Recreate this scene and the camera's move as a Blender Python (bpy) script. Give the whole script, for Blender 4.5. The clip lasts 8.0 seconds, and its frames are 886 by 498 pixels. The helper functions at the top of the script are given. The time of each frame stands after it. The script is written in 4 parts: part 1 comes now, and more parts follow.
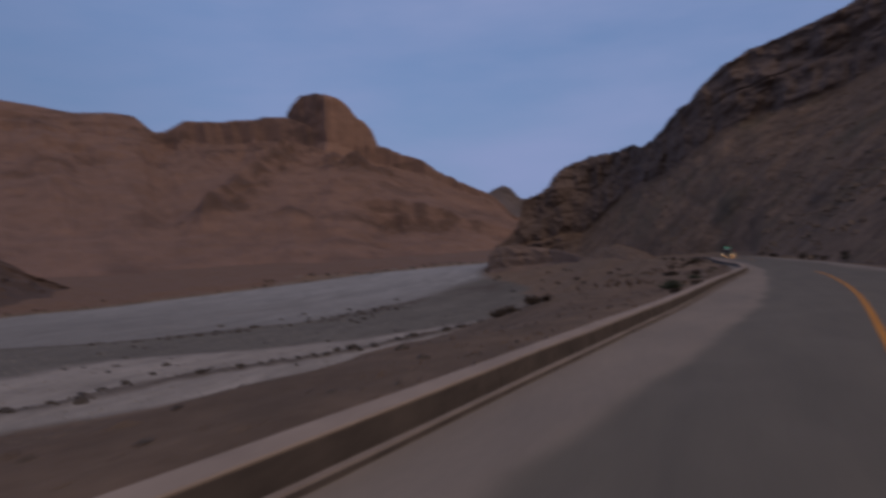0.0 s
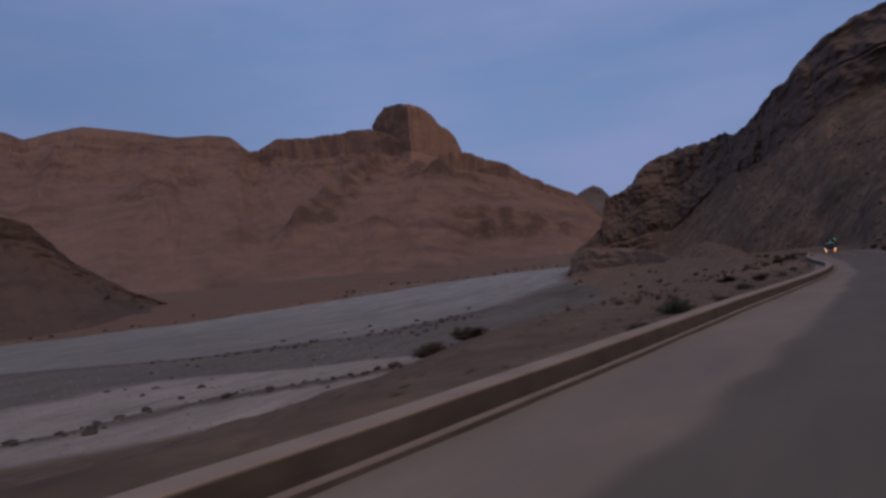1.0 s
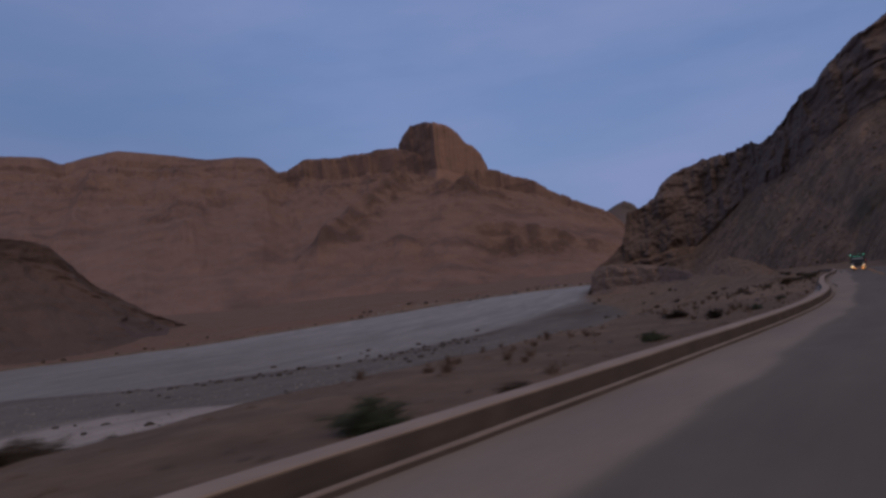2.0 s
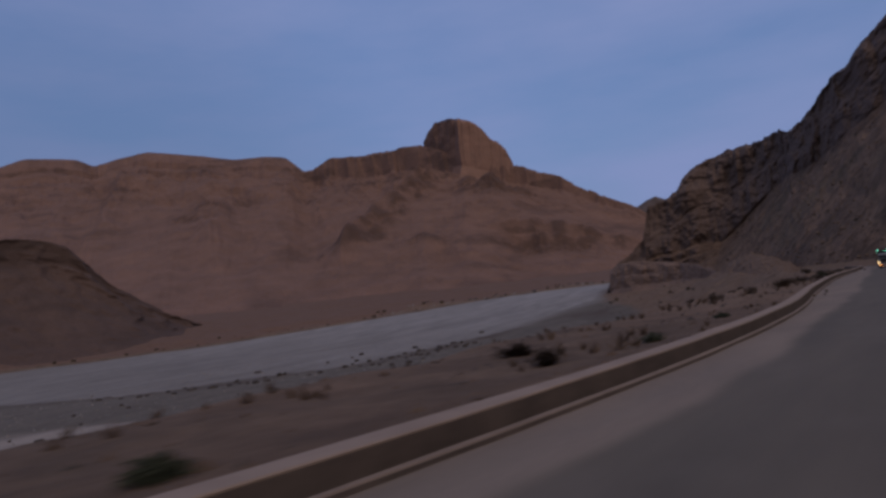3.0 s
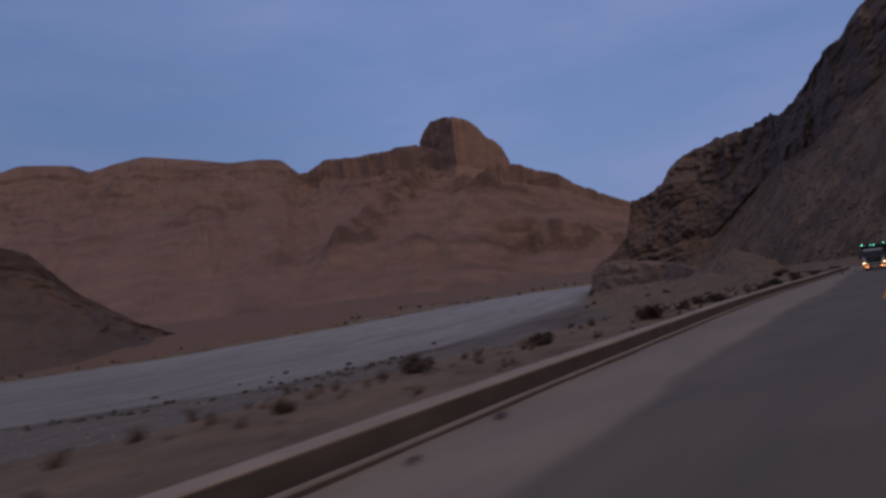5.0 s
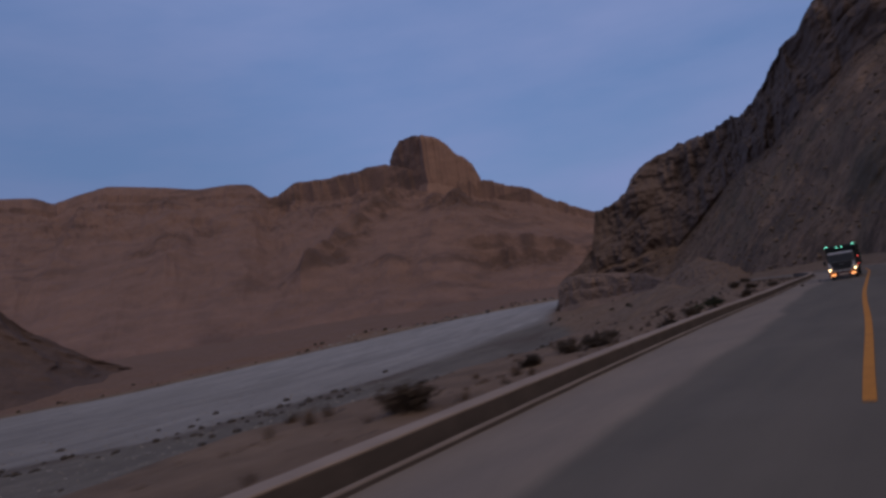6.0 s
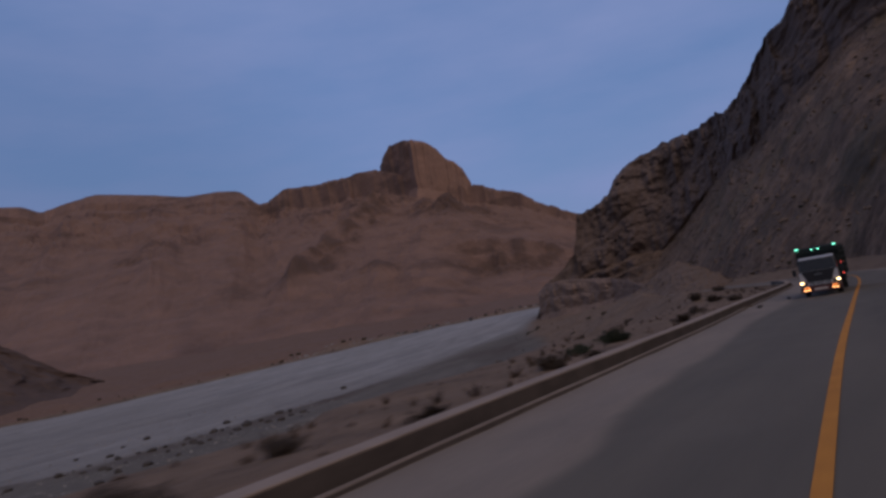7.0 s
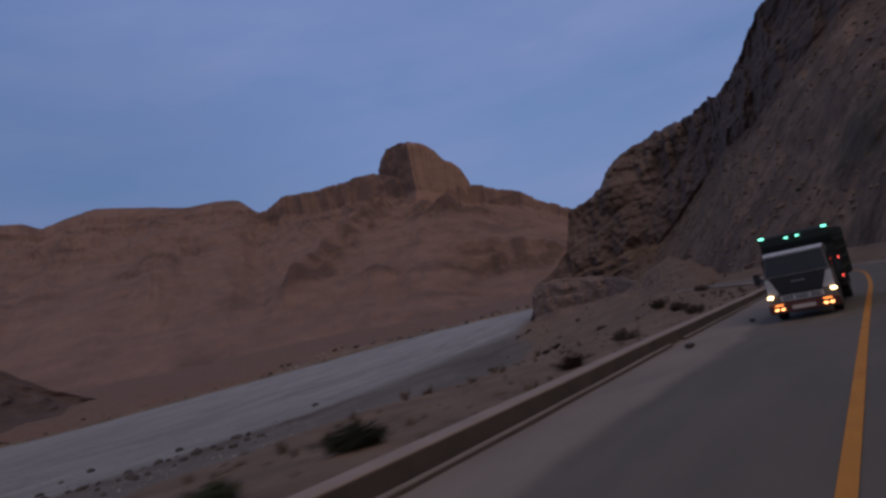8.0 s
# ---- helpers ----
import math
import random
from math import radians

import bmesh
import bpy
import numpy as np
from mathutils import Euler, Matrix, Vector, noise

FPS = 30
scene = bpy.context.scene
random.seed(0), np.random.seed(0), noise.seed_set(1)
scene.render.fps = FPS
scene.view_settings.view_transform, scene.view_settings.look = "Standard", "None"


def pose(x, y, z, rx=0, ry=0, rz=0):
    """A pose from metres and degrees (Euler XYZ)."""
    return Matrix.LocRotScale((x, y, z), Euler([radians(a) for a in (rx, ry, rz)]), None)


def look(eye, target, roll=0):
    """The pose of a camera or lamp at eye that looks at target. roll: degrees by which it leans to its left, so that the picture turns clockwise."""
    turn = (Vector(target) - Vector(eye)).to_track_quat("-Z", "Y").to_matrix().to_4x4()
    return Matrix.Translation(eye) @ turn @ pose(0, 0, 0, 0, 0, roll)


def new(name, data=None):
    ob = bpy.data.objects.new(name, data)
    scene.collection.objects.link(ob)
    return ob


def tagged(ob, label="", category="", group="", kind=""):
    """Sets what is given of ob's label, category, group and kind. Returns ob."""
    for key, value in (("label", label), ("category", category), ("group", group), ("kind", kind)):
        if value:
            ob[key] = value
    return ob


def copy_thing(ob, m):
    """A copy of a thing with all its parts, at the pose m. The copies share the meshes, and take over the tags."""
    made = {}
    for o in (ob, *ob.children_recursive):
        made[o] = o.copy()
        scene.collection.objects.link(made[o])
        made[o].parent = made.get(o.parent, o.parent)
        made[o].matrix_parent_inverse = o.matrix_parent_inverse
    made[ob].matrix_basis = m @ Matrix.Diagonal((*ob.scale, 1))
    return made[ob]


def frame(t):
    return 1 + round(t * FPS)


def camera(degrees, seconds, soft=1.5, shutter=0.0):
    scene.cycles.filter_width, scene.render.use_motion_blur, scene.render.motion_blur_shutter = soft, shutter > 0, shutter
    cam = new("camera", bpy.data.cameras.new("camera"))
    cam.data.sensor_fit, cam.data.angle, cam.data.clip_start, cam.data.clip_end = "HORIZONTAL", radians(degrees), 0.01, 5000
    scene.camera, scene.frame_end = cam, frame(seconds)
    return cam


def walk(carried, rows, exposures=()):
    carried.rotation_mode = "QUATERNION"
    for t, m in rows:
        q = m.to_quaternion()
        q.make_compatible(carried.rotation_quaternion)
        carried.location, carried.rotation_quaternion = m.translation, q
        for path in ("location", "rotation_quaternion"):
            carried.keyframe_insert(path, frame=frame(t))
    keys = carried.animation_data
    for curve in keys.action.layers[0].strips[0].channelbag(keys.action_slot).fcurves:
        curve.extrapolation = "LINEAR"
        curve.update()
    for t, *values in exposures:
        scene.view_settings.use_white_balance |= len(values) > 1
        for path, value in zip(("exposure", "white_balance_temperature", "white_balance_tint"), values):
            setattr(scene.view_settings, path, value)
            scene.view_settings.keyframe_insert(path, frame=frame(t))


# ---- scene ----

# ---------------------------------------------------------------- camera
cam = camera(67.9, 8.0, soft=3.0, shutter=0.5)


def ride(t, x, y, z, yaw, pitch, roll):
    """A row for walk(): yaw to the left of +y, pitch up, roll as look() has it, in degrees."""
    a, b = radians(yaw), radians(pitch)
    ahead = Vector((-math.sin(a) * math.cos(b), math.cos(a) * math.cos(b), math.sin(b)))
    return t, look((x, y, z), Vector((x, y, z)) + 50 * ahead, roll)


walk(cam, [
    ride(0.0, 0.45, 0.00, 1.99, 24.70, 0.82, -3.82),
    ride(0.5, 1.66, 9.29, 1.80, 33.39, 3.11, -4.95),
    ride(1.0, 2.73, 18.63, 1.62, 32.64, 1.97, -5.73),
    ride(1.5, 3.79, 28.26, 1.51, 33.92, 4.13, -6.16),
    ride(2.0, 4.53, 38.17, 1.36, 35.23, 3.82, -6.20),
    ride(3.5, 5.58, 68.68, 0.65, 38.68, 3.99, -6.77),
    ride(4.0, 5.48, 78.41, 0.56, 38.93, 3.80, -7.46),
    ride(4.5, 5.32, 88.52, 0.49, 40.23, 4.78, -7.78),
    ride(5.0, 4.40, 98.52, 0.32, 38.44, 4.08, -7.26),
    ride(6.5, 1.99, 129.20, 0.06, 35.85, 5.79, -10.29),
    ride(7.0, 1.42, 139.61, -0.11, 35.85, 5.82, -10.24),
    ride(7.5, 0.62, 149.01, -0.18, 35.52, 5.60, -10.96),
    ride(8.0, -0.01, 158.49, -0.33, 36.27, 6.07, -12.25),
], exposures=[(0.0, 0.14, 6780, 7), (1.0, 0.06, 6580, 9), (2.0, 0.03, 6500, 10), (3.5, 0.0, 6450, 10), (6.5, -0.02, 6300, 9), (8.0, -0.02, 6300, 9)])

# ---------------------------------------------------------------- sky and light
SUN_EL, SUN_AZ = radians(38), radians(124)      # the glow after sunset, behind the right shoulder
world = bpy.data.worlds.new("dusk_sky")
scene.world = world
world.use_nodes = True
wt = world.node_tree
wt.nodes.clear()


def wn(kind, **props):
    n = wt.nodes.new(kind)
    for k, v in props.items():
        n.inputs[k].default_value = v
    return n


sky = wn("ShaderNodeTexSky")
sky.sky_type = "NISHITA"
sky.sun_disc = False
sky.sun_elevation, sky.sun_rotation = radians(3), SUN_AZ
sky.air_density, sky.dust_density, sky.ozone_density = 1.0, 0.6, 2.5
geo = wn("ShaderNodeTexCoord")
mapn = wn("ShaderNodeMapping")
mapn.inputs["Scale"].default_value = (1.2, 1.2, 4.5)
cloud = wn("ShaderNodeTexNoise", Scale=1.6, Detail=5.0, Roughness=0.55)
ramp = wn("ShaderNodeValToRGB")
ramp.color_ramp.elements[0].position, ramp.color_ramp.elements[1].position = 0.35, 0.72
mixc = wn("ShaderNodeMix")
mixc.data_type = "RGBA"
bg = wn("ShaderNodeBackground")
outw = wn("ShaderNodeOutputWorld")
wt.links.new(geo.outputs["Generated"], mapn.inputs["Vector"])
wt.links.new(mapn.outputs[0], cloud.inputs["Vector"])
wt.links.new(cloud.outputs["Fac"], ramp.inputs["Fac"])
# the west glows behind the camera and fades to blue on the far side of the sky
glow = wn("ShaderNodeVectorMath")
glow.operation = "DOT_PRODUCT"
glow.inputs[1].default_value = (math.sin(SUN_AZ) * math.cos(SUN_EL), math.cos(SUN_AZ) * math.cos(SUN_EL), math.sin(SUN_EL))
wt.links.new(geo.outputs["Generated"], glow.inputs[0])
west = wn("ShaderNodeMapRange")
west.interpolation_type = "SMOOTHSTEP"
west.inputs["From Min"].default_value, west.inputs["From Max"].default_value = 0.0, 1.0
wt.links.new(glow.outputs["Value"], west.inputs["Value"])
dusk = wn("ShaderNodeMix")
dusk.data_type = "RGBA"
dusk.inputs[6].default_value, dusk.inputs[7].default_value = (1.55, 2.3, 4.75, 1), (4.7, 3.9, 3.6, 1)
wt.links.new(west.outputs[0], dusk.inputs[0])
tint = wn("ShaderNodeMix")
tint.data_type = "RGBA"
tint.inputs[0].default_value = 0.65
wt.links.new(sky.outputs[0], tint.inputs[6])
wt.links.new(dusk.outputs[2], tint.inputs[7])
veil = wn("ShaderNodeMix")
veil.data_type = "RGBA"
veil.inputs[6].default_value, veil.inputs[7].default_value = (1.8, 2.25, 4.1, 1), (4.1, 3.6, 3.6, 1)
wt.links.new(west.outputs[0], veil.inputs[0])
wt.links.new(veil.outputs[2], mixc.inputs[7])
wt.links.new(ramp.outputs["Color"], mixc.inputs[0])
wt.links.new(tint.outputs[2], mixc.inputs[6])
wt.links.new(mixc.outputs[2], bg.inputs["Color"])
# the sky is a little darker away from the west
east = wn("ShaderNodeVectorMath")
east.operation = "DOT_PRODUCT"
east.inputs[1].default_value = (-0.95, 0.31, 0.0)
wt.links.new(geo.outputs["Generated"], east.inputs[0])
fade = wn("ShaderNodeMapRange")
fade.interpolation_type = "SMOOTHSTEP"
for key, value in (("From Min", 0.8), ("From Max", 1.0), ("To Min", 0.122), ("To Max", 0.098)):
    fade.inputs[key].default_value = value
wt.links.new(east.outputs["Value"], fade.inputs["Value"])
wt.links.new(fade.outputs[0], bg.inputs["Strength"])
wt.links.new(bg.outputs[0], outw.inputs["Surface"])

sun = new("sun", bpy.data.lights.new("sun", "SUN"))
sun.data.energy, sun.data.angle, sun.data.color = 0.72, radians(30), (1.0, 0.8, 0.76)
sun.matrix_world = look((0, 0, 0), (-math.sin(SUN_AZ) * math.cos(SUN_EL), -math.cos(SUN_AZ) * math.cos(SUN_EL), -math.sin(SUN_EL)))

# ---------------------------------------------------------------- noise and curves
_rng = np.random.RandomState(7)
_TAB = _rng.rand(65536)


def _lat(ix, iy, iz):
    h = (ix * 73856093) ^ (iy * 19349663) ^ (iz * 83492791)
    return _TAB[(h ^ (h >> 13)) & 65535]


def vnoise(x, y, z=0.0):
    """Smooth value noise, 0 to 1."""
    x, y, z = np.broadcast_arrays(np.asarray(x, float), np.asarray(y, float), np.asarray(z, float))
    fx, fy, fz = np.floor(x), np.floor(y), np.floor(z)
    ix, iy, iz = fx.astype(np.int64), fy.astype(np.int64), fz.astype(np.int64)
    u, v, w = x - fx, y - fy, z - fz
    u, v, w = u * u * (3 - 2 * u), v * v * (3 - 2 * v), w * w * (3 - 2 * w)
    out = 0
    for a in (0, 1):
        for b in (0, 1):
            for c in (0, 1):
                out = out + _lat(ix + a, iy + b, iz + c) * (u if a else 1 - u) * (v if b else 1 - v) * (w if c else 1 - w)
    return out


def fbm(x, y, z=0.0, octaves=5, gain=0.5):
    total, amp, norm = 0, 1.0, 0
    for k in range(octaves):
        total = total + amp * (vnoise(np.asarray(x) * 2**k + 17 * k, np.asarray(y) * 2**k + 5 * k, np.asarray(z) * 2**k) - 0.5)
        norm += amp
        amp *= gain
    return total / norm * 2


def ridged(x, y, z=0.0, octaves=4):
    total, amp, norm = 0, 1.0, 0
    for k in range(octaves):
        n = vnoise(np.asarray(x) * 2**k + 31 * k, np.asarray(y) * 2**k + 11 * k, np.asarray(z) * 2**k)
        total = total + amp * (1 - np.abs(2 * n - 1))
        norm += amp
        amp *= 0.5
    return total / norm


def smooth(a, b, x):
    t = np.clip((np.asarray(x, float) - a) / (b - a), 0, 1)
    return t * t * (3 - 2 * t)


def soft_curve(ys, vs, width):
    """A smooth function through the given rough points."""
    grid = np.arange(ys[0], ys[-1] + 1.0, 1.0)
    vals = np.interp(grid, ys, vs)
    k = np.exp(-0.5 * (np.arange(-3 * width, 3 * width + 1) / width) ** 2)
    n = len(k) // 2
    lead = vals[0] + (vals[0] - vals[1]) * np.arange(n, 0, -1)
    tail = vals[-1] + (vals[-1] - vals[-2]) * np.arange(1, n + 1)
    sm = np.convolve(np.concatenate([lead, vals, tail]), k / k.sum(), "valid")
    return lambda y: np.interp(y, grid, sm)


# the road's centre line, by y, and its level
road_x = soft_curve([-200, -120, -60, -30, 0, 9, 19, 28, 38, 53, 69, 79, 89, 99, 114, 129, 140, 149, 159, 166, 171, 183, 197, 214, 231, 259, 272, 300, 340, 400, 460, 520],
                    [-32, -16, -6.9, -2.7, 1.0, 2.2, 3.25, 4.2, 4.9, 5.5, 5.3, 5.05, 4.75, 4.05, 2.8, 1.5, 0.8, 0.0, -0.75, -1.15, -1.5, -2.25, -3.1, -4.7, -8.5, -21.5, -30, -46, -63, -89, -113, -136], 4)
road_z = soft_curve([-200, 0, 19, 38, 69, 99, 129, 159, 200, 270, 400, 520], [3.0, 0, -0.4, -0.68, -1.24, -1.6, -1.95, -2.34, -3.0, -4.1, -6.0, -8], 6)
SLOPE = lambda y: (road_x(y + 2) - road_x(y - 2)) / 4
# the kerb's face and the edge of the drifted sand, by y, sideways from the centre line
kerb_o = soft_curve([-200, -20, 0, 8, 16, 24, 32, 40, 48, 56, 64, 72, 80, 88, 96, 104, 112, 120, 128, 136, 144, 152, 160, 168, 176, 184, 200, 235, 520],
                    [-4.90, -4.70, -4.78, -5.31, -5.71, -5.89, -6.13, -6.23, -6.14, -5.81, -5.24, -4.78, -4.60, -4.70, -5.04, -5.41, -5.54, -5.60, -5.68, -5.77, -5.70, -5.43, -5.19, -5.14, -5.30, -5.40, -5.40, -5.20, -5.00], 3)
sand_o = soft_curve([-200, 0, 12, 24, 28, 45, 52, 75, 84, 100, 105, 112, 140, 148, 157, 175, 520],
                    [-3.3, -3.3, -3.4, -3.4, -3.4, -3.8, -4.0, -3.1, -3.4, -3.4, -2.85, -3.35, -3.05, -2.8, -3.25, -3.25, -3.2], 2)


def road_level(x, y):
    return road_z(y) + 0.0 * np.asarray(x)


river_far = soft_curve([-900, 0, 150, 231, 287, 330, 375, 430, 500, 565, 600, 700, 900, 1500], [-640, -560, -520, -495, -462, -425, -400, -365, -335, -300, -265, -230, -200, -150], 14)
toe_x = soft_curve([-900, 0, 58, 76, 91, 113, 152, 236, 340, 418, 500, 540, 620, 1500], [-130, -120, -97, -85, -74, -64, -57, -73, -104, -160, -196, -208, -150, -60], 8)
lip_o = soft_curve([-900, 0, 14, 20, 27, 33, 37, 42, 47, 55, 67, 80, 110, 200, 260, 1500], [-11.5, -11.8, -12.5, -11.4, -11, -11.5, -13.6, -16, -19, -20, -20, -19, -16.5, -17, -14, -12], 3)
far_wave = lambda y: 7 * fbm(0.3 + 0 * np.asarray(y), np.asarray(y) / 30)


def river_z(y):
    return -18.6 + 12.5 * smooth(260, 620, y) + 0.012 * np.maximum(np.asarray(y) - 620, 0)


# two old berms in the riverbed: x by y
berm_1 = soft_curve([-60, 40, 67, 95, 107, 120, 134, 154, 174, 193, 220], [-135, -118, -111, -106, -101, -92, -87, -82, -78, -72, -62], 5)
berm_2 = soft_curve([60, 130, 149, 159, 175, 187, 195, 203, 225, 262, 300, 380], [-330, -240, -198, -180, -172, -166, -156, -149, -147, -150, -150, -165], 4)
# where pale silt begins in the near half of the bed
pale_x = soft_curve([-60, 60, 118, 128, 135, 150, 175, 195, 230], [-165, -160, -150, -136, -116, -103, -88, -79, -70], 4)


def ground_z(x, y):
    """The height of the open ground."""
    x, y = np.asarray(x, float), np.asarray(y, float)
    o, rz = x - road_x(y), road_level(x, y)
    toe, zr = toe_x(y), river_z(y)
    lip = road_x(y) + lip_o(y) + 1.2 * fbm(x * 0 + 7, y / 9)
    edge = road_x(y) - 6.0
    shelf = np.clip((edge - x), 0, None)
    t = np.clip((lip - x) / np.maximum(lip - toe, 8), 0, 1)
    gul = ridged(x / 26, y / 26, 3.0) - 0.55
    drop = 1 - (1 - t) ** 1.5
    top = rz - 0.08 - 0.04 * np.minimum(shelf, 18) + 0.22 * fbm(x / 4.5, y / 4.5) * smooth(0.5, 3, shelf) + 0.07 * fbm(x / 0.9, y / 0.9) * smooth(0.3, 1.5, shelf)
    bank = top * (1 - drop) + zr * drop + (2.4 * gul + 1.0 * fbm(x / 9, y / 9)) * np.sin(np.pi * t) ** 0.8
    bank = bank + 0.15 * fbm(x / 1.6, y / 1.6) * smooth(0.02, 0.1, t)
    bed = zr + 0.35 * fbm(x / 25, y / 25) + 0.14 * fbm(x / 3.0, y / 3.0)
    for berm, hh, y0, y1 in ((berm_1, 0.9, -80, 215), (berm_2, 0.7, 60, 330)):
        d = (x - berm(y) - 3 * fbm(x * 0 + 2.2, y / 11)) / 2.4
        bed = bed + hh * np.exp(-d * d) * (0.7 + 0.6 * fbm(x / 2.5, y / 2.5)) * smooth(y0, y0 + 20, y) * smooth(y1, y1 - 30, y)
    z = np.where(t >= 1, bed, bank)
    d = river_far(y) + far_wave(y) - x
    z = z + 1.5 * smooth(0, 2.6, d) + 0.03 * np.maximum(d, 0) * smooth(0, 60, d) + (4.5 * fbm(x / 45, y / 45) + 1.6 * fbm(x / 14, y / 14)) * smooth(0, 30, d)
    # hillocks between the road's bend and the promontory
    for hx, hy, hr, hh in ((-42, 246, 15, 1.8), (-64, 290, 20, 2.6), (-92, 335, 22, 2.4), (-120, 385, 22, 2.0), (-28, 222, 9, 1.0)):
        q = ((x - hx) ** 2 + (y - hy) ** 2) / hr**2
        z = z + hh * np.exp(-q) * (1 + 0.5 * fbm(x / 12, y / 12) + 0.22 * fbm(x / 3, y / 3)) * smooth(-7.8, -13, o)
    right = np.maximum(o - 5.0, 0)
    z = np.where(o > -6.0, rz - 0.12 + 0.16 * right + 0.2 * fbm(x / 2.5, y / 2.5) * smooth(0, 3, right), z)
    return z


# ---------------------------------------------------------------- materials
def material(name, build, rough=0.9, metal=0.0):
    m = bpy.data.materials.new(name)
    m.use_nodes = True
    nt = m.node_tree
    b = nt.nodes["Principled BSDF"]
    b.inputs["Roughness"].default_value, b.inputs["Metallic"].default_value = rough, metal
    if "Specular IOR Level" in b.inputs:
        b.inputs["Specular IOR Level"].default_value = 0.25
    build(nt, b)
    return m


class Nodes:
    """Small helpers to wire a material."""

    def __init__(self, nt):
        self.nt = nt
        self.pos = nt.nodes.new("ShaderNodeNewGeometry").outputs["Position"]

    def link(self, a, b):
        self.nt.links.new(a, b)

    def map(self, scale=(1, 1, 1), rot=(0, 0, 0)):
        n = self.nt.nodes.new("ShaderNodeMapping")
        n.inputs["Scale"].default_value = scale
        n.inputs["Rotation"].default_value = rot
        self.link(self.pos, n.inputs["Vector"])
        return n.outputs[0]

    def noise(self, scale, detail=4, rough=0.55, vec=None, distort=0.0):
        n = self.nt.nodes.new("ShaderNodeTexNoise")
        n.inputs["Scale"].default_value, n.inputs["Detail"].default_value = scale, detail
        n.inputs["Roughness"].default_value, n.inputs["Distortion"].default_value = rough, distort
        self.link(vec if vec is not None else self.pos, n.inputs["Vector"])
        return n.outputs["Fac"]

    def ramp(self, fac, stops):
        n = self.nt.nodes.new("ShaderNodeValToRGB")
        el = n.color_ramp.elements
        while len(el) < len(stops):
            el.new(0.5)
        for e, (p, c) in zip(el, stops):
            e.position = p
            e.color = (*c, 1) if isinstance(c, tuple) else (c, c, c, 1)
        self.link(fac, n.inputs["Fac"])
        return n.outputs["Color"]

    def mix(self, fac, a, b, mode="MIX"):
        n = self.nt.nodes.new("ShaderNodeMix")
        n.data_type, n.blend_type = "RGBA", mode
        for v, i in ((fac, 0), (a, 6), (b, 7)):
            if isinstance(v, (int, float)):
                n.inputs[i].default_value = v if i == 0 else (v, v, v, 1)
            elif isinstance(v, tuple):
                n.inputs[i].default_value = (*v, 1)
            else:
                self.link(v, n.inputs[i])
        return n.outputs[2]

    def bump(self, b, height, strength=0.4, distance=0.1):
        n = self.nt.nodes.new("ShaderNodeBump")
        n.inputs["Strength"].default_value, n.inputs["Distance"].default_value = strength, distance
        self.link(height, n.inputs["Height"])
        self.link(n.outputs[0], b.inputs["Normal"])

    def attr(self, name):
        n = self.nt.nodes.new("ShaderNodeAttribute")
        n.attribute_name = name
        return n.outputs["Fac"]


def rock_mat(name, light, mid, dark, size, drip=0.35, grain=0.5, scree=None):
    """Layered desert rock: beds by height, streaks down the face, blotches. size: metres of the large blotches."""
    def build(nt, b):
        k = Nodes(nt)
        beds = k.noise(1.0, 5, 0.7, k.map((0.15 / size, 0.15 / size, 9.0 / size)), 0.4)
        blot = k.noise(3.0 / size, 6, 0.62)
        streak = k.noise(1.0, 4, 0.6, k.map((12.0 / size, 12.0 / size, 0.8 / size)))
        fine = k.noise(40.0 / size, 6, 0.7)
        c = k.ramp(blot, [(0.3, dark), (0.52, mid), (0.75, light)])
        c = k.mix(k.ramp(beds, [(0.4, 0.0), (0.65, 0.4)]), c, dark)
        c = k.mix(drip, c, k.ramp(streak, [(0.3, dark), (0.7, light)]))
        c = k.mix(grain, c, k.ramp(fine, [(0.25, tuple(v * 0.55 for v in mid)), (0.5, mid), (0.8, tuple(min(1, v * 1.3) for v in light))]))
        if scree:
            tone = k.mix(0.5, k.noise(0.09, 6, 0.7), k.noise(0.5, 5, 0.7, k.map((1.0, 1.0, 0.35))))
            loose = k.ramp(tone, [(0.4, tuple(v * 0.42 for v in scree)), (0.49, tuple(v * 0.85 for v in scree)), (0.6, tuple(v * 1.4 for v in scree))])
            loose = k.mix(k.ramp(k.noise(0.035, 4, 0.6), [(0.52, 0.0), (0.68, 0.5)]), loose, (0.07, 0.062, 0.04))
            c = k.mix(k.attr("talus"), c, loose)
        # rock varnish blotches, and shade of cliffs and crags put into the colour
        c = k.mix(k.ramp(k.attr("varnish_shade"), [(0.0, 0.0), (1.0, 0.72)]), c, tuple(v * 0.72 for v in dark))
        k.link(c, b.inputs["Base Color"])
        k.bump(b, k.mix(0.5, fine, blot), 0.9, size * 0.02)
    return material(name, build, 0.95)


def simple_mat(name, c1, c2, scale, rough=0.9, metal=0.0, bump=0.2, dist=0.01):
    def build(nt, b):
        k = Nodes(nt)
        n1, n2 = k.noise(scale, 5), k.noise(scale * 9, 4)
        k.link(k.mix(0.35, k.ramp(n1, [(0.3, c1), (0.7, c2)]), k.ramp(n2, [(0.3, c1), (0.7, c2)])), b.inputs["Base Color"])
        if bump:
            k.bump(b, n2, bump, dist)
    return material(name, build, rough, metal)


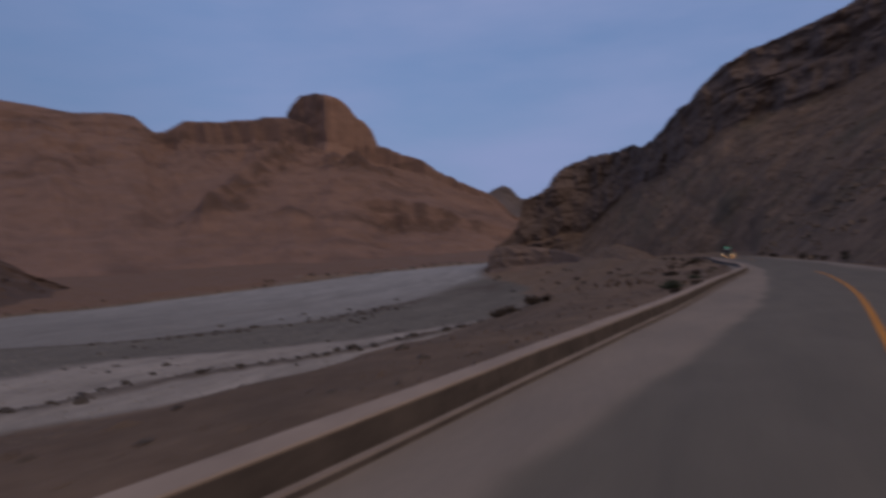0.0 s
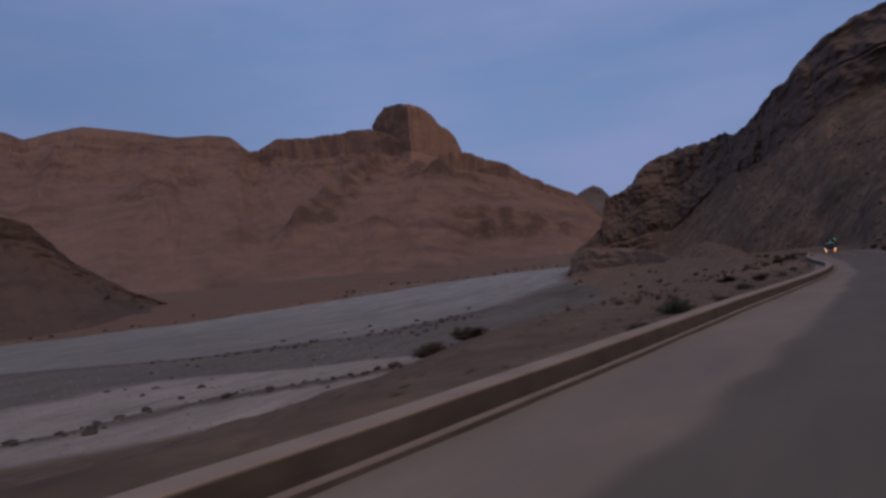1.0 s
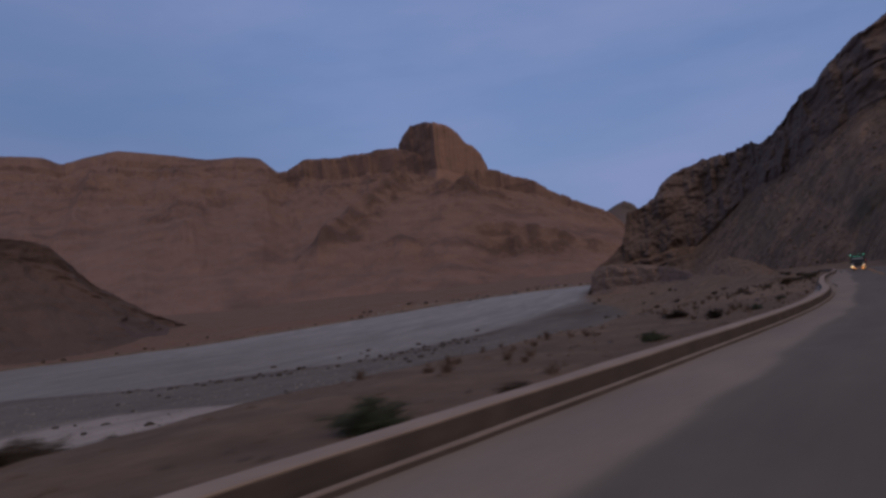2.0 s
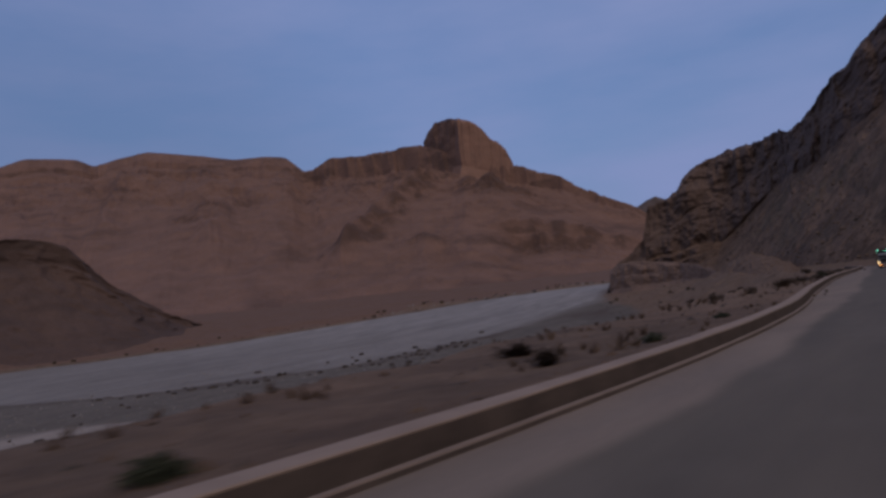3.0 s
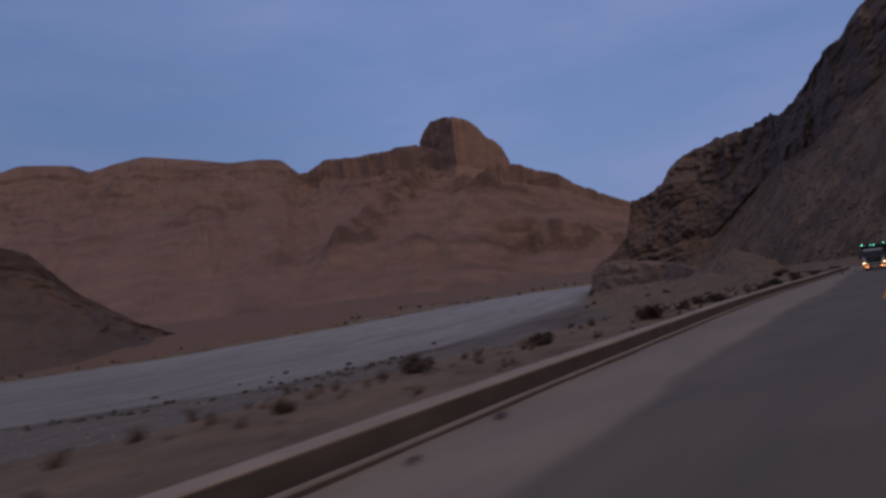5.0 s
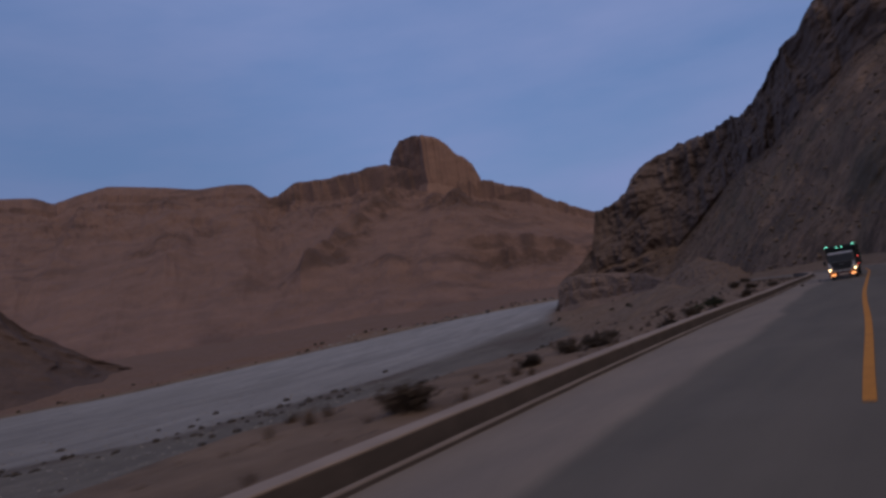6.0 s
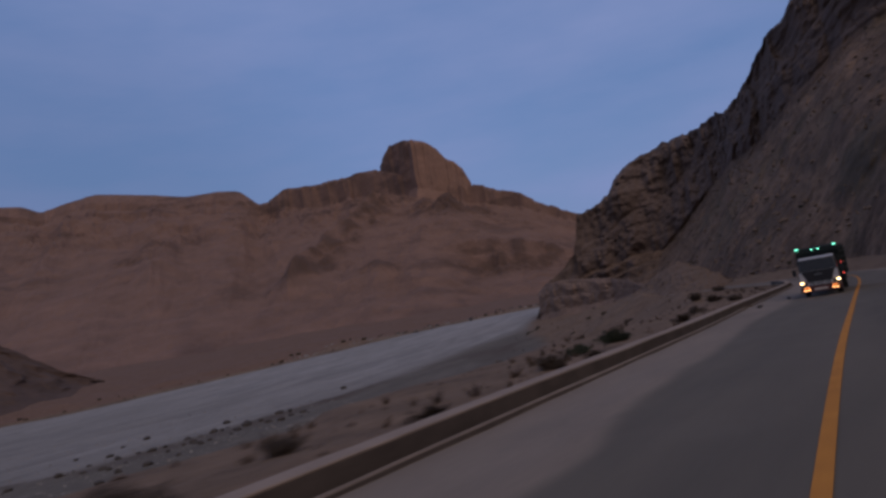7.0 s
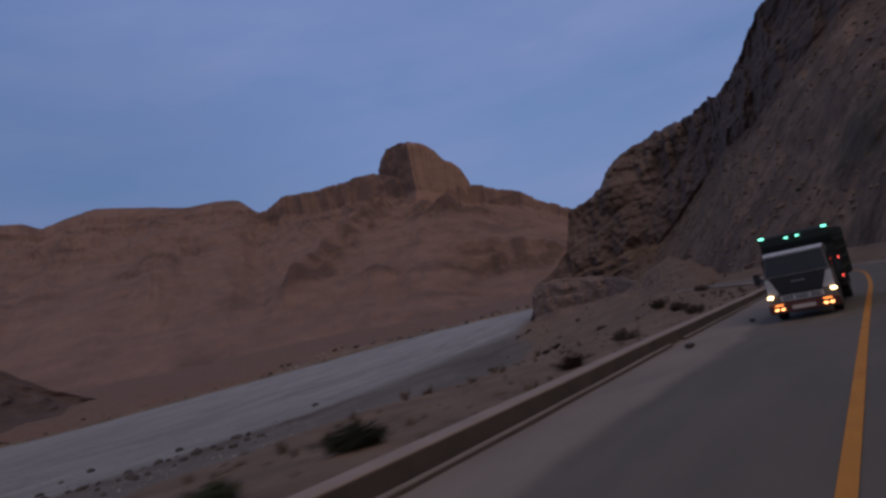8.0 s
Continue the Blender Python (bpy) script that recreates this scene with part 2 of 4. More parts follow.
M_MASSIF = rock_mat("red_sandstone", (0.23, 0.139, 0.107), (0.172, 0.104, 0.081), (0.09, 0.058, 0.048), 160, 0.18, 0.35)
M_CLIFF = rock_mat("dark_sandstone", (0.178, 0.128, 0.109), (0.145, 0.104, 0.088), (0.1, 0.072, 0.063), 60, 0.15, 0.4, (0.158, 0.102, 0.07))
M_BLUFF = rock_mat("bluff_rock", (0.29, 0.2, 0.155), (0.215, 0.147, 0.114), (0.12, 0.084, 0.068), 22, 0.35)
# the massif's sandstone made paler, so the light on the butte is in its colour
M_BUTTE = rock_mat("lit_butte_rock", (0.285, 0.174, 0.134), (0.225, 0.137, 0.106), (0.12, 0.077, 0.063), 110, 0.2, 0.35)
M_MOUND = rock_mat("mound_earth", (0.205, 0.138, 0.098), (0.15, 0.1, 0.071), (0.085, 0.058, 0.043), 14, 0.1, 0.5)
M_PEAK = rock_mat("distant_rock", (0.13, 0.105, 0.1), (0.11, 0.088, 0.084), (0.085, 0.07, 0.068), 200)
M_HILL = rock_mat("brown_hill_rock", (0.12, 0.08, 0.067), (0.09, 0.06, 0.05), (0.056, 0.039, 0.034), 90)


def ground_build(nt, b):
    k = Nodes(nt)
    big, midn, fine = k.noise(0.035, 5), k.noise(0.35, 6, 0.65), k.noise(3.5, 6, 0.7)
    earth = k.ramp(midn, [(0.25, (0.066, 0.045, 0.031)), (0.5, (0.12, 0.081, 0.055)), (0.75, (0.188, 0.129, 0.09))])
    earth = k.mix(k.ramp(big, [(0.4, 0.0), (0.65, 0.45)]), earth, (0.165, 0.101, 0.068))
    earth = k.mix(k.attr("dry"), earth, k.ramp(midn, [(0.3, (0.125, 0.084, 0.057)), (0.7, (0.24, 0.163, 0.113))]))
    band = k.noise(1.0, 7, 0.68, k.map((0.075, 0.02, 0.05), (0, 0, radians(-22))), 1.6)
    grav = k.mix(k.ramp(band, [(0.42, 0.0), (0.6, 1.0)]), (0.105, 0.09, 0.074), (0.158, 0.138, 0.115))
    grav = k.mix(0.4, grav, k.ramp(midn, [(0.3, (0.078, 0.068, 0.06)), (0.7, (0.178, 0.156, 0.138))]))
    pale = k.mix(0.55, k.ramp(midn, [(0.3, (0.25, 0.218, 0.194)), (0.7, (0.375, 0.328, 0.292))]), k.ramp(band, [(0.35, (0.18, 0.158, 0.141)), (0.62, (0.375, 0.328, 0.292))]))
    c = k.mix(k.attr("far"), earth, k.ramp(midn, [(0.3, (0.118, 0.072, 0.05)), (0.7, (0.185, 0.113, 0.082))]))
    c = k.mix(k.attr("gravel"), c, grav)
    c = k.mix(k.attr("pale"), c, pale)
    silt = k.mix(0.4, k.ramp(band, [(0.35, (0.165, 0.158, 0.154)), (0.62, (0.34, 0.325, 0.316))]), k.ramp(midn, [(0.3, (0.22, 0.21, 0.204)), (0.7, (0.325, 0.31, 0.301))]))
    c = k.mix(k.attr("silt"), c, silt)
    c = k.mix(k.attr("berm"), c, (0.085, 0.063, 0.05))
    c = k.mix(0.35, c, k.ramp(fine, [(0.3, 0.1), (0.5, 0.28), (0.75, 0.5)]), "SOFT_LIGHT")
    k.link(c, b.inputs["Base Color"])
    k.bump(b, k.mix(0.5, fine, midn), 0.6, 0.15)


M_GROUND = material("desert_ground", ground_build, 0.95)


def asphalt_build(nt, b):
    k = Nodes(nt)
    grit, wear = k.noise(60, 3, 0.8), k.noise(1.0, 5, 0.6, k.map((0.9, 0.12, 1.0)))
    patch = k.noise(0.35, 5, 0.6)
    c = k.ramp(wear, [(0.3, (0.092, 0.073, 0.052)), (0.7, (0.136, 0.108, 0.077))])
    c = k.mix(k.ramp(patch, [(0.5, 0.0), (0.75, 0.5)]), c, (0.16, 0.13, 0.103))
    c = k.mix(0.3, c, k.ramp(grit, [(0.3, 0.05), (0.7, 0.17)]))
    n1, n2, n3 = k.noise(0.5, 5, 0.6, k.map((1.0, 0.35, 1))), k.noise(7, 5, 0.7), k.noise(70, 3)
    s = k.ramp(n1, [(0.25, (0.118, 0.084, 0.057)), (0.5, (0.178, 0.129, 0.089)), (0.75, (0.24, 0.176, 0.123))])
    s = k.mix(0.3, s, k.ramp(n2, [(0.3, (0.13, 0.098, 0.08)), (0.7, (0.27, 0.21, 0.17))]))
    s = k.mix(0.2, s, k.ramp(n3, [(0.3, 0.1), (0.7, 0.4)]))
    f = k.mix(0.25, k.attr("sand"), n2, "OVERLAY")
    c = k.mix(f, c, s)
    k.link(c, b.inputs["Base Color"])
    k.bump(b, grit, 0.3, 0.004)


M_ASPHALT = material("worn_asphalt", asphalt_build, 0.85)


# stone of the road-side faces, with their shade put into the dark colour
M_FACE = simple_mat("shaded_parapet_stone", (0.05, 0.04, 0.036), (0.11, 0.087, 0.076), 1.2, bump=0.5, dist=0.03)
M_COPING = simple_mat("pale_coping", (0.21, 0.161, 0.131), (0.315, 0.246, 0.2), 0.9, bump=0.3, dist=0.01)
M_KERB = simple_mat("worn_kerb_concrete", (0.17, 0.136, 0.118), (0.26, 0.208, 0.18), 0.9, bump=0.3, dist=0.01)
M_YELLOW = simple_mat("yellow_paint", (0.36, 0.145, 0.03), (0.53, 0.225, 0.04), 2.5, bump=0.1, dist=0.003)


# ---------------------------------------------------------------- mesh helpers
def grid_mesh(name, X, Y, Z, mat, flat=False):
    """A mesh object from arrays of rows and columns."""
    r, c = X.shape
    me = bpy.data.meshes.new(name)
    idx = np.arange(r * c).reshape(r, c)
    f = np.stack([idx[:-1, :-1], idx[:-1, 1:], idx[1:, 1:], idx[1:, :-1]], -1).reshape(-1, 4)
    me.vertices.add(r * c)
    me.vertices.foreach_set("co", np.stack([X, Y, Z], -1).astype(np.float32).ravel())
    me.loops.add(f.size)
    me.loops.foreach_set("vertex_index", f.ravel().astype(np.int32))
    me.polygons.add(len(f))
    me.polygons.foreach_set("loop_start", np.arange(0, f.size, 4, dtype=np.int32))
    me.polygons.foreach_set("loop_total", np.full(len(f), 4, dtype=np.int32))
    me.update(calc_edges=True)
    me.validate()
    me.polygons.foreach_set("use_smooth", np.full(len(f), not flat, dtype=bool))
    me.materials.append(mat)
    return new(name, me)


def float_attr(ob, name, values):
    ob.data.attributes.new(name, "FLOAT", "POINT").data.foreach_set("value", np.asarray(values, np.float32).ravel())


def part(name, bm, mat, parent, label=""):
    me = bpy.data.meshes.new(name)
    bm.to_mesh(me)
    bm.free()
    me.materials.append(mat)
    ob = new(name, me)
    ob.parent = parent
    if label:
        tagged(ob, label)
    return ob


# ---------------------------------------------------------------- ground
def spread(a, b, step, out_a, out_b, grow):
    """Even steps from a to b, growing ones beyond, out to the ends."""
    core = list(np.arange(a, b + 1e-6, step))
    for end, sign in ((out_b, 1), (out_a, -1)):
        s, v, side = step, (b if sign > 0 else a), []
        while (v < end) if sign > 0 else (v > end):
            s *= grow
            v += sign * s
            side.append(v)
        core = core + side if sign > 0 else side[::-1] + core
    return np.array(core)


ys = spread(-15, 300, 1.3, -4000, 4500, 1.03)
near = spread(-16, -6, 0.5, -16.1, 3000, 1.022)[1:]              # sideways from the centre line, from the bank's lip to the right
steps = np.concatenate([np.geomspace(0.5, 5, 75), np.full(45, 5.0), np.geomspace(5, 1.2, 25)])
bed_s = np.cumsum(steps)[::-1] / steps.sum()                    # shares of the way from there to the far bank
far_d = np.cumsum(np.geomspace(1.2, 190, 85))[::-1]               # metres beyond the far bank
yy = np.clip(ys, -200, 300)[:, None]
lead_x, rim_x = road_x(yy) - 16.5, (river_far(ys) + far_wave(ys))[:, None]
gx = np.concatenate([rim_x - far_d[None, :], lead_x + (rim_x - lead_x) * bed_s[None, :], road_x(yy) + near[None, :]], 1)
gy = np.repeat(ys[:, None], gx.shape[1], 1)
gz = ground_z(gx, gy)
ground = tagged(grid_mesh("ground", gx, gy, gz, M_GROUND), "brown earth bank and pale gravel riverbed between bare mountains", "ground", kind="structure")
in_bed = smooth(-3, 6, toe_x(gy) + 6 * fbm(gx / 14, gy / 14) - gx) * smooth(-3, 3, gx - river_far(gy) - far_wave(gy))
in_bed *= smooth(2.6, 1.0, gz - river_z(gy))
float_attr(ground, "gravel", in_bed)
float_attr(ground, "far", smooth(0, 25, river_far(gy) - gx + 10 * fbm(gx / 30, gy / 30)))
float_attr(ground, "dry", 0.7 * smooth(70, 125, gy + 25 * fbm(gx / 12, gy / 12)))
wig = 5 * fbm(gx / 16, gy / 30)
main = smooth(-8, 14, berm_2(np.clip(gy, 60, 380)) - gx + wig)
d1 = gx - berm_1(np.clip(gy, -60, 220)) + 0.6 * wig
strip = smooth(-3, 3, gx - pale_x(np.clip(gy, -60, 230)) + 1.2 * wig) * smooth(215, 180, gy)
strip *= 0.62 + 0.5 * vnoise(gx / 9, gy / 18)
float_attr(ground, "pale", np.clip(strip, 0, 1) * in_bed)
float_attr(ground, "silt", main * in_bed * (0.62 + 0.38 * smooth(230, 420, gy)) * (0.78 + 0.32 * vnoise(gx / 40, gy / 60)))
float_attr(ground, "berm", np.clip(np.exp(-(d1 / 3.0) ** 4) + 0.95 * np.exp(-((gx - berm_2(np.clip(gy, 60, 380)) - 3 * fbm(gx / 9, gy / 14)) / 4.2) ** 2) * (0.5 + 0.8 * vnoise(gx / 5, gy / 7)) * smooth(330, 290, gy), 0, 1) * in_bed
           + 0.8 * np.exp(-((gx + 138) / 20) ** 2 - ((gy - 352) / 30) ** 2) * smooth(0.35, 0.6, vnoise(gx / 7, gy / 12) * 0.6 + vnoise(gx / 2.5, gy / 4) * 0.4) * in_bed
           + 0.95 * np.exp(-((river_far(gy) + far_wave(gy) - gx - 1.3) / 1.6) ** 2) * vnoise(gx / 9, gy / 9))

# ---------------------------------------------------------------- road
ry = np.arange(-120, 480, 1.0)


def ribbon(name, offsets, lift, mat, label, category, yy=ry, wav=None):
    """A strip along the road between lateral offsets, lift above its level."""
    Y, O = np.meshgrid(yy, np.asarray(offsets, float), indexing="ij")
    if wav is not None:
        O = wav(Y, O)
    Xr = road_x(Y) + O
    Z = road_level(Xr, Y) + (lift(Y, O) if callable(lift) else lift)
    return tagged(grid_mesh(name, Xr, Y, Z, mat), label, category, kind="structure")


road = ribbon("road", np.concatenate([np.linspace(-6.2, -2, 43), np.linspace(-1.7, 5.2, 20)]),
              lambda Y, O: 0.02 - 0.01 * np.abs(O) + smooth(0.3, -0.6, O - sand_o(Y)) * (0.035 + 0.02 * fbm(Y / 2.2, O / 0.9)) + 0.02 * smooth(-4.2, -5.2, O),
              M_ASPHALT, "worn grey asphalt road with a wide sandy shoulder", "road", np.arange(-120, 480, 0.6))
rY, rO = np.meshgrid(np.arange(-120, 480, 0.6), np.concatenate([np.linspace(-6.2, -2, 43), np.linspace(-1.7, 5.2, 20)]), indexing="ij")
sand_in = sand_o(rY) + 0.4 * fbm(rY / 8, 0.3) + 0.22 * fbm(rY / 2.1, 4.1)
float_attr(road, "sand", np.clip(smooth(0.22, -0.22, rO - sand_in) + smooth(3.2, 3.9, rO + 0.5 * fbm(rY / 5, 8.0)), 0, 1))
for y0, y1 in ((-120, 62), (129, 480)):          # worn away in between
    ribbon("road_line", (-0.085, 0.085), 0.032, M_YELLOW, "single faded yellow centre line on asphalt", "road marking", np.arange(y0, y1, 1.0))

# ---------------------------------------------------------------- mountains
def blur(a, sigma):
    """Smooths the columns of an array of rows."""
    k = np.exp(-0.5 * (np.arange(-3 * sigma, 3 * sigma + 1) / sigma) ** 2)
    n = len(k) // 2
    return np.stack([np.convolve(np.pad(a[:, i], n, "edge"), k / k.sum(), "valid") for i in range(a.shape[1])], -1)


def loft(name, ridge, foot, mat, label, nu, nv, prof_a, prof_b, where_b, rough, seed, back=60.0, step=0.0, bed=14.0, gully=90.0, flute=0.0, ribs=(), gul=1.0, lum=1.0, crest=1.0, calm=1.0, ease=0, fade=None, darken=1.0):
    """A mountainside between a ridge line and a foot line, with beds, gullies, fluted cliffs and a back slope.
    Two profiles of (share of the way out, share of the way down), mixed by where_b(share along),
    or prof_a as a function of (share down the face, share along). fade: relief left, by share along.
    ribs: spurs from (share along, share down) to another, width, height. calm: share of the relief left on gentle slopes.
    ease: how far the crest's steps fade out below it, in columns."""
    ridge, foot = np.array(ridge, float), np.array(foot, float)
    seg = np.r_[0, np.cumsum(np.linalg.norm(np.diff((ridge + foot) / 2, axis=0), axis=1))]
    u = np.linspace(0, seg[-1], nu)
    R = np.stack([np.interp(u, seg, ridge[:, i]) for i in range(3)], -1)
    F = blur(np.stack([np.interp(u, seg, foot[:, i]) for i in range(3)], -1), 4)
    v = np.linspace(0, 1, nv)[None, :]
    S = u[:, None] + 0 * v
    mask = where_b(u / u[-1])[:, None]
    vv = np.clip(v + 0.10 * fbm(S / (gully * 2.2), v * 1.5, seed + 1) * np.sin(np.pi * v), 0, 1)

    def follow(prof):
        at = np.linspace(0, 1, len(prof))
        return np.interp(vv, at, [p[0] for p in prof]), np.interp(vv, at, [p[1] for p in prof])

    if callable(prof_a):
        w, d = prof_a(vv, (u / u[-1])[:, None])
    else:
        (wa, da), (wb, db) = follow(prof_a), follow(prof_b)
        w, d = wa * (1 - mask) + wb * mask, da * (1 - mask) + db * mask
    soft = smooth(0.12, 0.5, v)[..., None]
    RR = R[:, None, :] * (1 - soft) + blur(R, ease or max(4, nu // 24))[:, None, :] * soft
    H = RR[..., 2] - F[:, None, 2]
    XY = RR[..., :2] + (F[:, None, :2] - RR[..., :2]) * w[..., None]
    Z = RR[..., 2] - H * d
    out = blur((F - R)[:, :2], ease or max(4, nu // 30))
    out = out / np.maximum(np.linalg.norm(out, axis=1), 1e-6)[:, None]
    mid = np.sin(np.pi * np.clip(v * 1.02, 0, 1)) ** 0.7
    ends = smooth(0.0, 0.03, v) * smooth(1.0, 0.9, v)
    steep = smooth(1.2, 2.4, np.gradient(d, axis=1) / np.maximum(np.gradient(w, axis=1), 1e-4))
    steep = blur(steep.T, 3).T
    q = gully * 0.4
    lump = fbm(XY[..., 0] / q, XY[..., 1] / q, Z / q + seed, 6, 0.6)
    still = calm + (1 - calm) * np.maximum(steep, mask * (calm < 0.5))
    g = 0.5 * lum * lump * ends * still
    for share, amp, vf in ((1.0, 1.3, 0.8), (0.43, 0.6, 2.0), (0.19, 0.28, 4.0)):
        warp = S + 1.3 * share * gully * fbm(S / (gully * share * 1.5), v * 4 * vf, seed + 2 + share)
        g = g + gul * amp * (ridged(warp / (gully * share), v * vf, seed + share, 2) - 0.5) * mid * (0.5 + 0.5 * still)
    warp = S + 0.1 * gully * fbm(S / gully, v * 2, seed + 7)
    g = g + steep * ends * flute * ((ridged(warp / (gully * 0.22), v * 0.7, seed + 5, 3) - 0.5) * 0.9 + 0.35 * lum * lump)
    if step:
        zz = Z / bed + 0.9 * fbm(S / (gully * 1.2), v * 3, seed + 3)
        fr = zz - np.floor(zz)
        amp = np.clip(0.3 + 1.2 * fbm(S / (gully * 0.8), np.floor(zz) * 3.7, seed + 4), 0, 1) * (0.25 + 0.75 * steep)
        g = g + step * amp * (smooth(0.0, 0.25, fr) - fr) * ends
    for s0, v0, s1, v1, wide, high in ribs:
        at = (s0 + (s1 - s0) * np.clip((v - v0) / (v1 - v0), 0, 1)) * u[-1] + 0.5 * wide * fbm(v * 9 + 0 * S, 0.5, seed)
        g = g + high * np.exp(-np.abs((S - at) / wide) ** 1.3) * smooth(v0 - 0.05, v0 + 0.08, v) * smooth(v1 + 0.1, v1 - 0.1, v)
    if fade:
        g = g * fade(u / u[-1])[:, None]
    XY = XY + out[:, None, :] * (g * rough)[..., None]
    Z = Z + 0.2 * rough * fbm(S / (gully * 0.2), v * 14, seed + 9) * np.sin(np.pi * np.clip(v, 0.015, 1))
    Z = Z + crest * (fbm(u / (gully * 0.4), 0.7, seed + 6, 6, 0.65) * smooth(0, 0.02, u / u[-1]))[:, None] * smooth(0.15, 0.0, v)
    # the back slope
    nb = 8
    tb = np.linspace(1, 0, nb, endpoint=False)[None, :]
    BX = XY[:, :1, :] - out[:, None, :] * (tb * back)[..., None]
    BZ = Z[:, :1] - tb ** 1.5 * np.maximum(np.abs(H[:, :1]) * 0.7, 30)
    XY, Z = np.concatenate([BX, XY], 1), np.concatenate([BZ, Z], 1)
    ob = grid_mesh(name, XY[..., 0], XY[..., 1], Z, mat)
    q = gully * 0.6
    patch = smooth(-0.12, 0.3, fbm(XY[..., 0] / q, XY[..., 1] / q, Z / (q * 0.5) + seed, 6, 0.62))
    # random varnish blotches; steep faces darker still, their shade put into the colour
    dark = np.clip(np.concatenate([np.zeros((nu, nb)), steep], 1) * (0.4 + 0.55 * patch) + 0.5 * patch ** 2, 0, 1)
    float_attr(ob, "varnish_shade", dark * (darken(u / u[-1])[:, None] if callable(darken) else darken))
    float_attr(ob, "talus", np.concatenate([np.zeros((nu, nb)), 1 - steep], 1) * smooth(0.3, 0.5, np.concatenate([np.zeros((nu, nb)), v + 0 * steep], 1)))
    return tagged(ob, label, "mountain", kind="structure")


massif_ridge = [(-2700, 300, 560), (-2505, 810, 556), (-2446, 950, 618), (-2389, 1097, 618), (-2374, 1147, 592), (-2265, 1181, 600), (-2136, 1220, 601), (-1907, 1295, 543),
                (-1800, 1330, 510), (-1690, 1361, 501), (-1606, 1384, 482), (-1552, 1404, 426), (-1506, 1406, 423), (-1437, 1406, 443), (-1241, 1410, 415), (-1154, 1409, 412),
                (-1070, 1408, 398), (-1052, 1404, 392), (-1036, 1402, 386), (-972, 1398, 352), (-900, 1395, 332), (-860, 1410, 312), (-842, 1425, 302), (-826, 1438, 295), (-812, 1440, 290), (-705, 1453, 245),
                (-611, 1469, 182), (-553, 1474, 151), (-500, 1490, 100), (-440, 1520, 55), (-360, 1560, 20)]
massif_foot = [(-1100, -100, 0), (-950, 250, 0), (-930, 300, 0), (-900, 350, 0), (-890, 380, 0), (-870, 410, 0), (-840, 450, 0), (-790, 520, 0),
               (-770, 545, 0), (-745, 570, 0), (-720, 600, 0), (-700, 625, 0), (-690, 640, 0), (-675, 660, 0), (-630, 710, 0), (-605, 735, 0),
               (-585, 755, 0), (-580, 762, 0), (-572, 770, 0), (-560, 785, 0), (-545, 800, 0), (-520, 840, 0), (-507, 860, 0), (-495, 880, 0), (-485, 900, 0), (-440, 980, 0),
               (-400, 1080, 0), (-370, 1150, 0), (-350, 1200, 0), (-330, 1250, 0), (-270, 1350, 0)]


